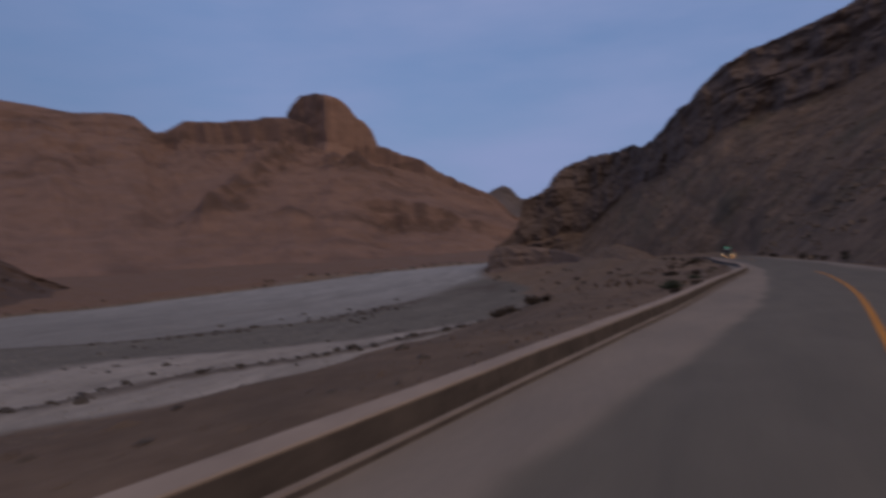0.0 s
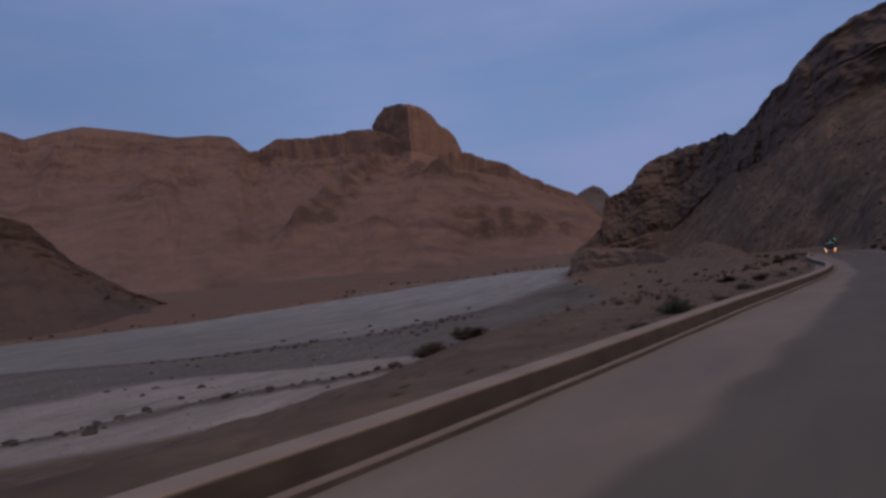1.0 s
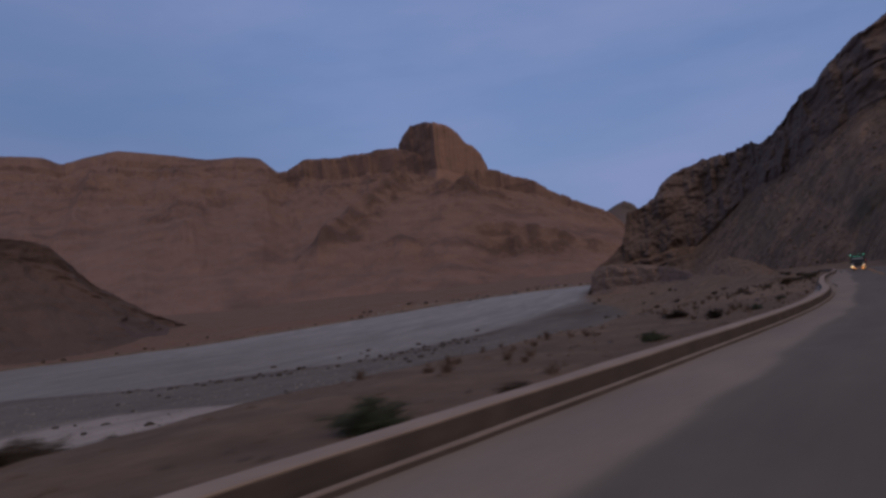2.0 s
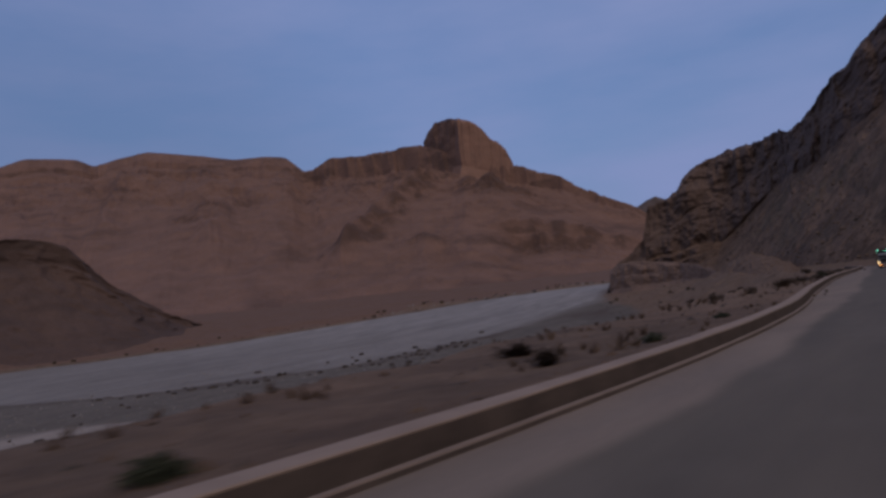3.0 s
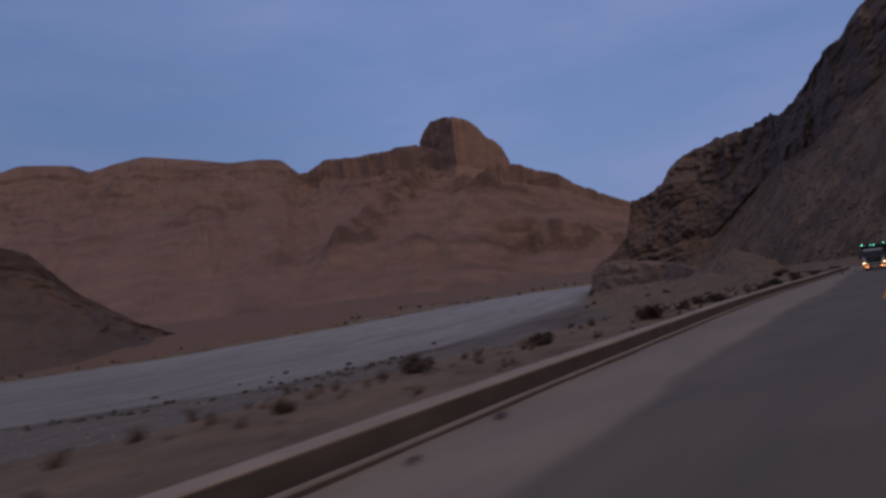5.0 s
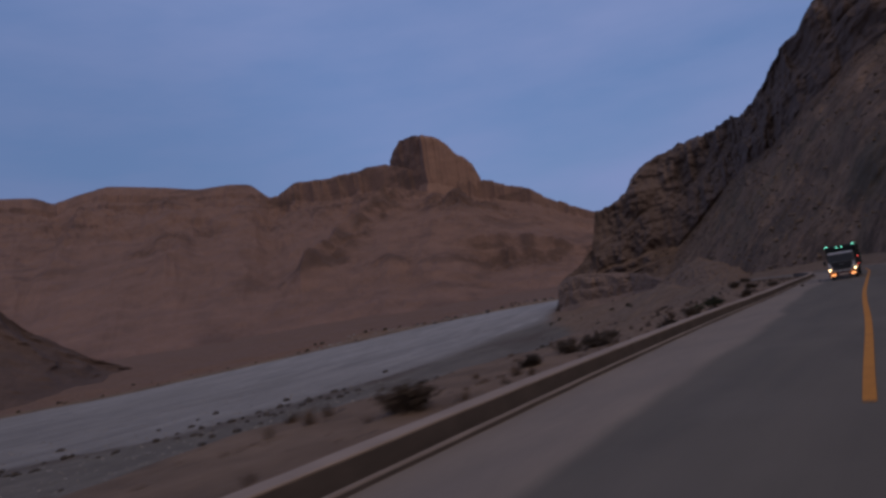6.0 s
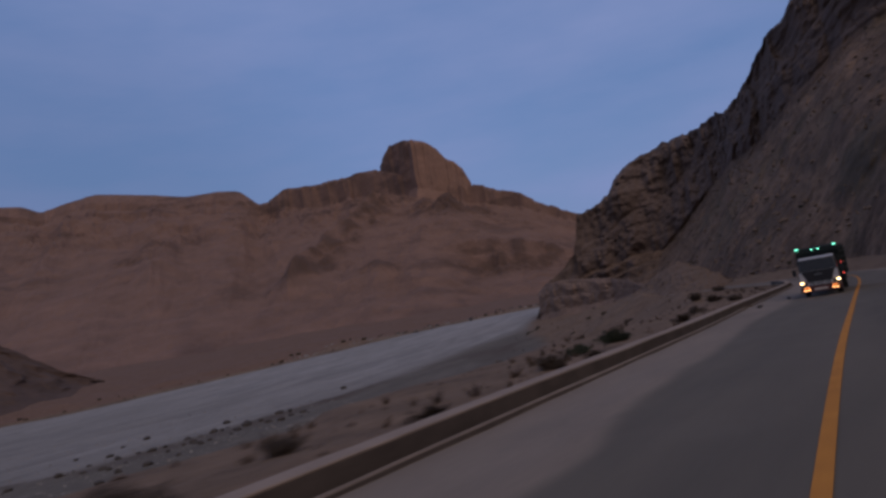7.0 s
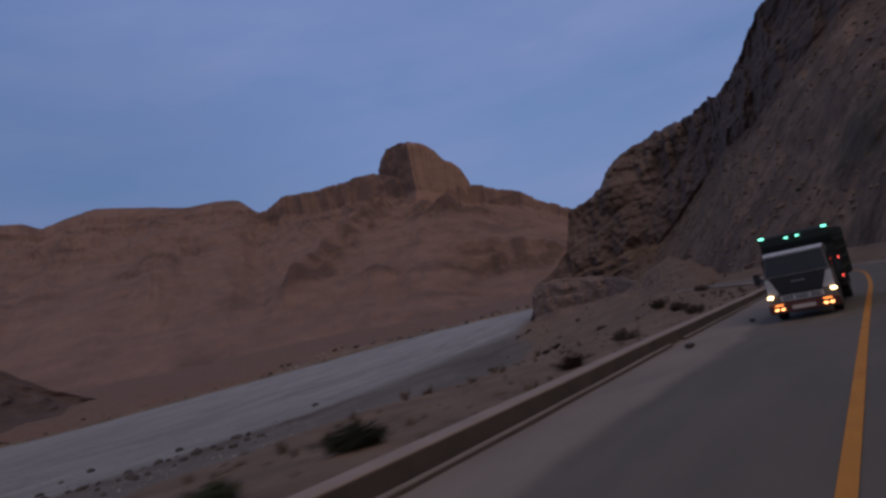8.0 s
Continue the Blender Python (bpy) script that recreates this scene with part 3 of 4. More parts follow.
def mesa(name, ridge, foot, mat, label, nu, seed, back, spurs, outcrops):
    """A long mountainside: domed tops over a broken band of cliffs in the west, a fluted cliff at the crest in the east,
    long talus below, and a second cliff low down at the eastern end.
    spurs: (share along, share down) to another, width, reach. outcrops: share along, share down, metres along, share down, height."""
    ridge, foot = np.array(ridge, float), np.array(foot, float)
    seg = np.r_[0, np.cumsum(np.linalg.norm(np.diff(ridge * 0.6 + foot * 0.4, axis=0), axis=1))]
    u = np.linspace(0, seg[-1], nu)
    R = np.stack([np.interp(u, seg, ridge[:, i]) for i in range(3)], -1)
    F = blur(np.stack([np.interp(u, seg, foot[:, i]) for i in range(3)], -1), 6)
    s1 = u / u[-1]
    sharp = smooth(0.555, 0.6, s1)
    R = blur(R, 5) * (1 - sharp)[:, None] + R * sharp[:, None]
    R[:, 2] += (2.0 + 4.0 * sharp) * fbm(u / 60, 0.7, seed, 6, 0.6) + sharp * 3.0 * np.round(2 * fbm(u / 45, 0.3, seed, 3))
    w = np.r_[np.linspace(0, 0.14, 150), np.linspace(0.142, 0.6, 150), np.linspace(0.605, 1, 60)][None, :]
    S, q, sharp = u[:, None] + 0 * w, s1[:, None], sharp[:, None]
    far = smooth(0.04, 0.18, w) * (1 - 0.6 * smooth(0.4, 0.95, w))
    face = smooth(0.002, 0.02, w) * smooth(0.2, 0.1, w)
    e = w + 0 * S
    for size, amp, wf, top in ((330, 0.06, 0.8, 0.0), (140, 0.035, 2.0, 0.01), (58, 0.012, 4.0, 0.018), (23, 0.004, 6.0, 0.01)):
        warp = S + 0.7 * size * fbm(S / (size * 1.7), w * wf * 1.5, seed + size)
        e = e + (1.1 - 2 * ridged(warp / size, w * wf, seed + size * 0.37, 2)) * (amp * far + top * face * (0.45 + 0.55 * sharp))
    for s0, v0, s1_, v1, wide, reach in spurs:
        at = (s0 + (s1_ - s0) * np.clip((w - v0) / (v1 - v0), 0, 1)) * u[-1] + 0.3 * wide * fbm(w * 12 + 0 * S, 0.5, seed)
        e = e - reach * np.exp(-np.abs((S - at) / wide) ** 1.2) * smooth(v0 - 0.03, v0 + 0.06, w) * smooth(v1 + 0.15, v1 - 0.1, w)
    e = np.maximum(e, 0.25 * w)
    hold = np.clip(0.5 + 0.45 * sharp + 1.5 * fbm(S / 120, w * 9, seed + 1, 5, 0.6), 0.05, 1.15)
    west = np.interp(e, [0, 0.02, 0.05, 0.06, 0.085, 0.1, 0.13, 0.145, 0.18, 0.19, 0.3, 0.5, 0.75, 1], [0, 0.03, 0.085, 0.125, 0.155, 0.21, 0.245, 0.285, 0.32, 0.345, 0.45, 0.62, 0.83, 1])
    east = np.interp(e, [0, 0.006, 0.03, 0.04, 0.06, 0.2, 0.44, 0.7, 1], [0, 0.015, 0.15, 0.16, 0.19, 0.36, 0.58, 0.82, 1])
    low = np.interp(e, [0, 0.006, 0.03, 0.06, 0.2, 0.44, 0.475, 0.485, 0.515, 0.57, 0.75, 1], [0, 0.015, 0.11, 0.14, 0.32, 0.53, 0.64, 0.65, 0.745, 0.775, 0.88, 1])
    mild = np.interp(e, [0, 0.03, 0.1, 0.4, 0.7, 1], [0, 0.03, 0.18, 0.54, 0.8, 1])
    second = smooth(0.765, 0.8, q) * np.clip(0.75 + 1.2 * fbm(S / 110, w * 3, seed + 3), 0.2, 1)
    d = west * (1 - sharp) + (east * (1 - second) + low * second) * sharp
    d = mild + (d - mild) * np.maximum(hold, second * smooth(0.3, 0.4, w))
    d = np.maximum.accumulate(np.clip(d, 0, 1), axis=1)
    XY = R[:, None, :2] + (F[:, None, :2] - R[:, None, :2]) * w[..., None]
    RZ = R[:, None, 2] + (blur(R, 14)[:, None, 2] - R[:, None, 2]) * smooth(0.03, 0.2, w)
    Z = RZ - (RZ - F[:, None, 2]) * d
    Z = Z + 6.5 * fbm(XY[..., 0] / 55, XY[..., 1] / 55, seed, 6, 0.62) * smooth(0.015, 0.1, w) * smooth(1, 0.9, w)
    crag = 0 * Z
    broken = smooth(-0.22, 0.16, fbm(XY[..., 0] / 26, XY[..., 1] / 26, Z / 18 + seed, 6, 0.68))
    for s0, v0, wide, tall, high in outcrops:
        bulk = np.exp(-np.abs((S - s0 * u[-1]) / wide) ** 2.4 - np.abs((w - v0) / tall) ** 2.4) * broken
        Z = Z + high * bulk
        crag = np.maximum(crag, bulk)
    tb = np.linspace(1, 0, 8, endpoint=False)[None, :]
    out = blur((F - R)[:, :2], 30)
    out = out / np.linalg.norm(out, axis=1)[:, None]
    BX = XY[:, :1, :] - out[:, None, :] * (tb * back)[..., None]
    BZ = Z[:, :1] - tb ** 1.5 * np.abs(R[:, None, 2]) * 0.7
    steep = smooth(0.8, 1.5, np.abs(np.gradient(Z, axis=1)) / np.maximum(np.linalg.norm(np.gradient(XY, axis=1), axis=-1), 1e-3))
    XY, Z = np.concatenate([BX, XY], 1), np.concatenate([BZ, Z], 1)
    ob = grid_mesh(name, XY[..., 0], XY[..., 1], Z, mat)
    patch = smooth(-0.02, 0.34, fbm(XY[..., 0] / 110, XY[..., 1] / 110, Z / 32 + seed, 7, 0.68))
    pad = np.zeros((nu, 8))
    # cliffs and crags darkened: shade painted in together with the varnish blotches
    float_attr(ob, "varnish_shade", np.clip(np.concatenate([pad, steep], 1) * (0.2 + 0.1 * np.c_[pad, sharp + 0 * steep] + 0.75 * patch) + 0.62 * patch ** 1.5 + 1.3 * np.concatenate([pad, crag], 1), 0, 1))
    return tagged(ob, label, "mountain", kind="structure")


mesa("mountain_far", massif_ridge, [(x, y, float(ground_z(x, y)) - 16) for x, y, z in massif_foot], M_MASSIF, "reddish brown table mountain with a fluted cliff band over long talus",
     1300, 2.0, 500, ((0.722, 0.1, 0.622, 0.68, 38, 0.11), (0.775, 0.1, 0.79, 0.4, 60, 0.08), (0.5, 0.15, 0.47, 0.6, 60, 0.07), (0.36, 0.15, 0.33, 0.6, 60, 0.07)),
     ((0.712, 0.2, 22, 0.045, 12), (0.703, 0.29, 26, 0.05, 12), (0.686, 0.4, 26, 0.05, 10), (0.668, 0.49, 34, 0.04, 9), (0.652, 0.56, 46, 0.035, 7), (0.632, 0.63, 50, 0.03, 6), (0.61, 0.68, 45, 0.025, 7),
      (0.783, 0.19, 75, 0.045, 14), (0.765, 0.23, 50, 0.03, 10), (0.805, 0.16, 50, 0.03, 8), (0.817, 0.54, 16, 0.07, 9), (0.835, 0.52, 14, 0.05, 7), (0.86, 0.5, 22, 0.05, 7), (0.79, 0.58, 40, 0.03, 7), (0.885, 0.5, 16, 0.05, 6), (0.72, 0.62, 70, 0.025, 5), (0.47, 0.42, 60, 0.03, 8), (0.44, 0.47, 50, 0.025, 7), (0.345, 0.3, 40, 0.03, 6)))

butte_ridge = [(-1189, 1569, 429), (-1161, 1529, 449), (-1128, 1496, 451), (-1098, 1472, 457), (-1055, 1445, 459), (-1002, 1415, 450), (-956, 1385, 439), (-913, 1356, 425), (-893, 1376, 413), (-874, 1396, 393), (-862, 1408, 370), (-849, 1422, 358), (-837, 1434, 341), (-830, 1443, 313), (-826, 1447, 283)]
butte_ridge = [(x, y, z + (4 if k == 4 else -3 if k == 3 else 0)) for k, (x, y, z) in enumerate(butte_ridge)]
butte_out = [(-34, -40), (-32, -46), (-28, -54), (-28, -56), (-28, -58), (-28, -60), (-26, -62), (8, -70), (34, -58), (38, -56), (40, -54), (42, -52), (46, -46), (54, -34), (60, -20)]
sheer = [(0, 0), (0.02, 0.12), (0.045, 0.24), (0.07, 0.36), (0.1, 0.46), (0.2, 0.52), (0.34, 0.62), (0.64, 0.8), (1, 1)]
# left face darkened, right face left pale: shade and light put into the colour
loft("butte", butte_ridge, [(r[0] + o[0], r[1] + o[1], 185 - 0.1 * (r[0] + 1068)) for r, o in zip(butte_ridge, butte_out)], M_BUTTE, "square sandstone butte with sheer fluted faces on the ridge",
     420, 110, sheer, sheer, lambda q: 0 * q, 9, 17.0, back=90, step=0.2, bed=24, gully=110, flute=1.5, gul=0.1, lum=0.5, crest=6, ease=2, darken=lambda q: 0.05 + 0.95 * smooth(0.68, 0.62, q))
ledges = [(0, 0), (0.1, 0.12), (0.14, 0.4), (0.25, 0.44), (0.3, 0.76), (0.5, 0.82), (1, 1)]
bluff_ridge = [(-181, 474, -7), (-177, 470, 4), (-171, 467, 8), (-158, 458, 8), (-150, 455, 7), (-138, 450, 6), (-122, 441, 4), (-105, 423, 1), (-90, 403, -3), (-80, 385, -7)]
loft("bluff", bluff_ridge, [(x + 2.5, y - 7, float(ground_z(x + 2.5, y - 7)) - 1) for x, y, z in bluff_ridge], M_BLUFF, "low layered rock bluff at the foot of the promontory", 260, 80,
     ledges, ledges, lambda q: 0 * q, 1.7, 23.0, back=14, step=1.0, bed=4.5, gully=17, flute=1.4, gul=1.3, lum=1.6, crest=1.6, ease=5, darken=0.3)
mound_ridge = [(-92, 392, -6), (-80, 376, -1), (-70, 360, 2), (-60, 345, 3.5), (-52, 330, 2), (-44, 316, -0.5), (-36, 302, -4)]
loft("mound", mound_ridge, [(x + 0, y - 30, float(ground_z(x + 0, y - 30)) - 1) for x, y, z in mound_ridge], M_MOUND, "rounded earth mound with a pale scar below the mountainside", 220, 70,
     [(0, 0), (0.2, 0.08), (0.45, 0.35), (0.7, 0.68), (1, 1)], [(0, 0), (0.2, 0.08), (0.45, 0.35), (0.7, 0.68), (1, 1)], lambda q: 0 * q, 1.6, 29.0, back=14, step=0.7, bed=2.4, gully=11, gul=1.8, lum=2.6, crest=1.6, ease=4, darken=0.4)

cliff_ridge = [(150, -300, 30), (130, 0, 60), (130, 150, 120), (120, 250, 140), (90, 310, 121), (47, 352, 104), (-5, 385, 95), (-28, 400, 80), (-41, 420, 71.5), (-55, 440, 66), (-70, 478, 72), (-88, 495, 72),
               (-107, 503, 71.5), (-129, 496, 62), (-134, 493, 53), (-140, 491, 47), (-147, 489, 44), (-153, 487, 41.5), (-156, 486, 30), (-158, 485, 22), (-166, 482, 15), (-174, 478, 9), (-178, 476, 0), (-182, 478, -9)]
cliff_foot = [(0, -300), (0, -60), (0, 60), (0, 130), (0, 180), (0, 208), (3, 232), (-8, 262), (-22, 282), (-33, 300), (-48, 330), (-68, 370),
              (-92, 410), (-116, 440), (-128, 449), (-136, 455), (-143, 460), (-150, 465), (-157, 470), (-163, 472), (-170, 473), (-176, 472), (-180, 471), (-184, 474)]
cliff_foot = [(float(road_x(max(y, -200))) + 5.6 if x == 0 else x, y) for x, y in cliff_foot]


def near_profile(v, q):
    """A sheer wall above, of changing height along the mountain, over scree; near the river, ledges in place of the scree."""
    wall = np.interp(q, [0, 0.3, 0.6, 0.72, 0.755, 0.79, 0.825, 0.86, 0.895, 0.93, 0.965, 1], [0.25, 0.3, 0.36, 0.36, 0.37, 0.35, 0.42, 0.55, 0.72, 0.66, 0.55, 0.4])
    ledge = smooth(0.885, 0.92, q)
    at = [0, 0.05, 0.2, 0.25, 0.45, 0.5, 0.56, 0.6, 0.68, 0.72, 0.8, 0.84, 1]
    w = np.interp(v, at, [0, 0.012, 0.045, 0.06, 0.1, 0.14, 0.24, 0.32, 0.46, 0.54, 0.7, 0.78, 1]) * (1 - ledge)
    w = w + np.interp(v, at, [0, 0.02, 0.06, 0.09, 0.15, 0.28, 0.31, 0.46, 0.5, 0.66, 0.7, 0.84, 1]) * ledge
    down = np.interp(v, at, [0, 0.14, 0.52, 0.56, 1, 1, 1, 1, 1, 1, 1, 1, 1])
    rest = np.interp(v, at, [0, 0, 0, 0, 0, 0.06, 0.16, 0.24, 0.4, 0.48, 0.66, 0.75, 1]) * (1 - ledge)
    rest = rest + np.interp(v, at, [0, 0, 0, 0, 0, 0.1, 0.3, 0.38, 0.58, 0.64, 0.84, 0.9, 1]) * ledge
    return w, wall * down + (1 - wall) * rest


loft("mountain_near", cliff_ridge, [(x, y, float(ground_z(x, y)) - 0.6) for x, y in cliff_foot], M_CLIFF, "dark brown rocky mountainside with layered cliffs over scree",
     1100, 320, near_profile, None, lambda q: smooth(0.86, 0.925, q), 5.0, 5.0, back=120, step=0.45, bed=9, gully=40, flute=1.3, gul=0.85, lum=2.6, crest=4.5, calm=0.8, ease=7,
 fade=lambda q: 1 - 0.7 * smooth(0.93, 0.985, q), darken=0.65)

hill_ridge = [(-700, 60, 90), (-680, 200, 97), (-673, 280, 95), (-666, 304, 93), (-658, 330, 87), (-655, 343, 74), (-650, 363, 50), (-641, 385, 31), (-630, 407, 13), (-612, 440, -7), (-598, 464, -22)]
hill_foot = [(-530, 40), (-525, 180), (-520, 260), (-522, 290), (-525, 320), (-530, 335), (-545, 365), (-560, 390), (-575, 415), (-592, 446), (-590, 466)]
loft("hill", hill_ridge, [(x, y, float(ground_z(x, y)) - 3) for x, y in hill_foot], M_HILL, "low dark brown hill with a flat top beside the riverbed",
     200, 80, [(0, 0), (0.06, 0.2), (0.2, 0.36), (0.45, 0.62), (0.75, 0.87), (1, 1)], [(0, 0), (0.1, 0.18), (0.3, 0.45), (0.6, 0.76), (1, 1)],
     lambda q: 0.4 + 0 * q, 7, 11.0, gul=2.2, lum=2.5, crest=5, back=50, step=0.5, bed=14, gully=60)
peak_ridge = [(-1350, 2830, 150), (-1150, 2820, 240), (-1068, 2807, 275), (-1019, 2823, 303), (-982, 2835, 316), (-950, 2848, 299), (-921, 2861, 258), (-860, 2870, 215), (-600, 2880, 120)]
loft("mountain_distant", peak_ridge, [(x * 0.85, 2300, 0) for x, y, z in peak_ridge], M_PEAK, "small distant brown peak in the gap of the valley", 120, 40,
     [(0, 0), (0.1, 0.2), (0.5, 0.6), (1, 1)], [(0, 0), (0.1, 0.2), (0.5, 0.6), (1, 1)], lambda q: 0 * q, 20, 14.0, back=300, gully=160)

# ---------------------------------------------------------------- parapet and kerb
def section(name, profile, y0, y1, mat, parent=None, dy=1.0, jag=0.0):
    """A long body along the road: a closed outline of (offset, height) swept from y0 to y1, with ends."""
    n = max(2, int((y1 - y0) / dy) + 1)
    bm = bmesh.new()
    rings = []
    for y in np.linspace(y0, y1, n):
        rx, base = float(road_x(y) + kerb_o(y)) + 0.1, float(road_z(y)) - 0.02
        rings.append([bm.verts.new((rx + o + jag * float(fbm(y / 2.3, o * 7.0)), y, base + h + (jag * float(fbm(y / 3.1, 9 + o * 5)) if h > 0 else 0))) for o, h in profile])
    m = len(profile)
    for a, b in zip(rings[:-1], rings[1:]):
        for i in range(m):
            bm.faces.new((a[i], a[(i + 1) % m], b[(i + 1) % m], b[i]))
    bm.faces.new(rings[0][::-1])
    bm.faces.new(rings[-1])
    bmesh.ops.recalc_face_normals(bm, faces=bm.faces[:])
    me = bpy.data.meshes.new(name)
    bm.to_mesh(me)
    bm.free()
    me.materials.append(mat)
    ob = new(name, me)
    ob.parent = parent
    return ob


parapet = tagged(new("parapet"), "low brown stone parapet with a pale worn coping", "parapet wall", kind="structure")
for y0 in range(-60, 234, 14):
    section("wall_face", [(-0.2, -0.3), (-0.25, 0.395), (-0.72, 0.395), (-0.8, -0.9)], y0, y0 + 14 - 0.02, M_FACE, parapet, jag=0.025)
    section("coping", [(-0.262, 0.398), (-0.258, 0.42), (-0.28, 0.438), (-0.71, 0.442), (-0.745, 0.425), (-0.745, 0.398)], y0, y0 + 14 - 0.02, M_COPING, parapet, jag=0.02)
for y0, y1 in ((-60, 98.2), (101, 179.2), (181, 232)):
    k = tagged(new("kerb"), "low worn concrete kerb beside the parapet", "kerb", kind="structure")
    # face darker than the top of the same kerb: its shade is in the colour
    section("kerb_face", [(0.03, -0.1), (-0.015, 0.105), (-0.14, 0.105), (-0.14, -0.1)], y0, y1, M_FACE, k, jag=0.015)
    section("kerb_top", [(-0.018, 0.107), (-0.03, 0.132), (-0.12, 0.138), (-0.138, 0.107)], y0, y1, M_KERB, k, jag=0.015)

# ---------------------------------------------------------------- truck
def flat_mat(name, c, rough=0.5, metal=0.0, glow=None, power=0.0):
    def build(nt, b):
        k = Nodes(nt)
        n = k.noise(6.0, 5)
        k.link(k.mix(0.35, c, k.ramp(n, [(0.35, tuple(v * 0.45 + 0.02 for v in c)), (0.7, c)])), b.inputs["Base Color"])
        if glow:
            b.inputs["Emission Color"].default_value = (*glow, 1)
            b.inputs["Emission Strength"].default_value = power
    return material(name, build, rough, metal)


M_CAB = flat_mat("grey_white_cab_paint", (0.11, 0.11, 0.118), 0.45)
M_PALE = flat_mat("pale_cab_trim", (0.42, 0.42, 0.44), 0.4)
M_DARK = flat_mat("dark_panel", (0.02, 0.02, 0.023), 0.45)
M_CARGO = flat_mat("dark_green_cargo_boards", (0.02, 0.026, 0.026), 0.6)
M_RUBBER = flat_mat("tyre_rubber", (0.02, 0.02, 0.02), 0.85)
M_STEEL = flat_mat("dull_steel", (0.3, 0.3, 0.31), 0.4, 0.8)
M_GRILLE = flat_mat("grey_grille", (0.6, 0.61, 0.63), 0.4)
M_GLASS = flat_mat("dark_windscreen", (0.008, 0.013, 0.022), 0.12)
M_GLASS.node_tree.nodes["Principled BSDF"].inputs["Specular IOR Level"].default_value = 0.32
M_HEAD = flat_mat("warm_headlight", (0.9, 0.8, 0.6), 0.2, 0, (1.0, 0.66, 0.32), 7.0)
M_FOG = flat_mat("orange_lamp", (0.9, 0.5, 0.3), 0.3, 0, (1.0, 0.42, 0.14), 5.0)
M_AMBER = flat_mat("amber_lamp", (0.8, 0.3, 0.1), 0.3, 0, (1.0, 0.3, 0.06), 2.5)
M_RED = flat_mat("red_lamp", (0.6, 0.05, 0.04), 0.3, 0, (1.0, 0.1, 0.08), 2.2)
M_GREEN = flat_mat("green_marker_lamp", (0.3, 0.8, 0.6), 0.3, 0, (0.25, 1.0, 0.68), 3.0)
M_BUMPER = flat_mat("dull_red_bumper", (0.1, 0.035, 0.03), 0.5)
M_PLATE = flat_mat("pale_plate", (0.5, 0.42, 0.38), 0.5)


def box_bm(x0, x1, y0, y1, z0, z1, bevel=0.02):
    bm = bmesh.new()
    bmesh.ops.create_cube(bm, size=1)
    for v in bm.verts:
        v.co = Vector(((x0 + x1) / 2 + v.co.x * (x1 - x0), (y0 + y1) / 2 + v.co.y * (y1 - y0), (z0 + z1) / 2 + v.co.z * (z1 - z0)))
    if bevel:
        bmesh.ops.bevel(bm, geom=bm.edges[:], offset=min(bevel, (x1 - x0) / 3, (y1 - y0) / 3, (z1 - z0) / 3), segments=2, affect="EDGES")
    return bm


def prism_bm(outline, x0, x1, bevel=0.03):
    """A body with the (y, z) outline, from x0 to x1."""
    bm = bmesh.new()
    a = [bm.verts.new((x0, y, z)) for y, z in outline]
    b = [bm.verts.new((x1, y, z)) for y, z in outline]
    n = len(outline)
    bm.faces.new(a[::-1])
    bm.faces.new(b)
    for i in range(n):
        bm.faces.new((a[i], a[(i + 1) % n], b[(i + 1) % n], b[i]))
    bmesh.ops.recalc_face_normals(bm, faces=bm.faces[:])
    bmesh.ops.bevel(bm, geom=bm.edges[:], offset=bevel, segments=2, affect="EDGES")
    return bm


def disc_bm(r, x0, x1, y, z, n=28):
    bm = bmesh.new()
    bmesh.ops.create_cone(bm, cap_ends=True, segments=n, radius1=r, radius2=r, depth=x1 - x0, matrix=Matrix.Translation(((x0 + x1) / 2, y, z)) @ Matrix.Rotation(math.pi / 2, 4, "Y"))
    bmesh.ops.bevel(bm, geom=[e for e in bm.edges if abs(e.verts[0].co.x - e.verts[1].co.x) < 1e-4], offset=0.03, segments=2, affect="EDGES")
    return bm


def taper(bm, z0, z1, share):
    """Narrows a body evenly from z0 up to z1."""
    for v in bm.verts:
        v.co.x *= 1 - share * min(max((v.co.z - z0) / (z1 - z0), 0), 1)
    return bm


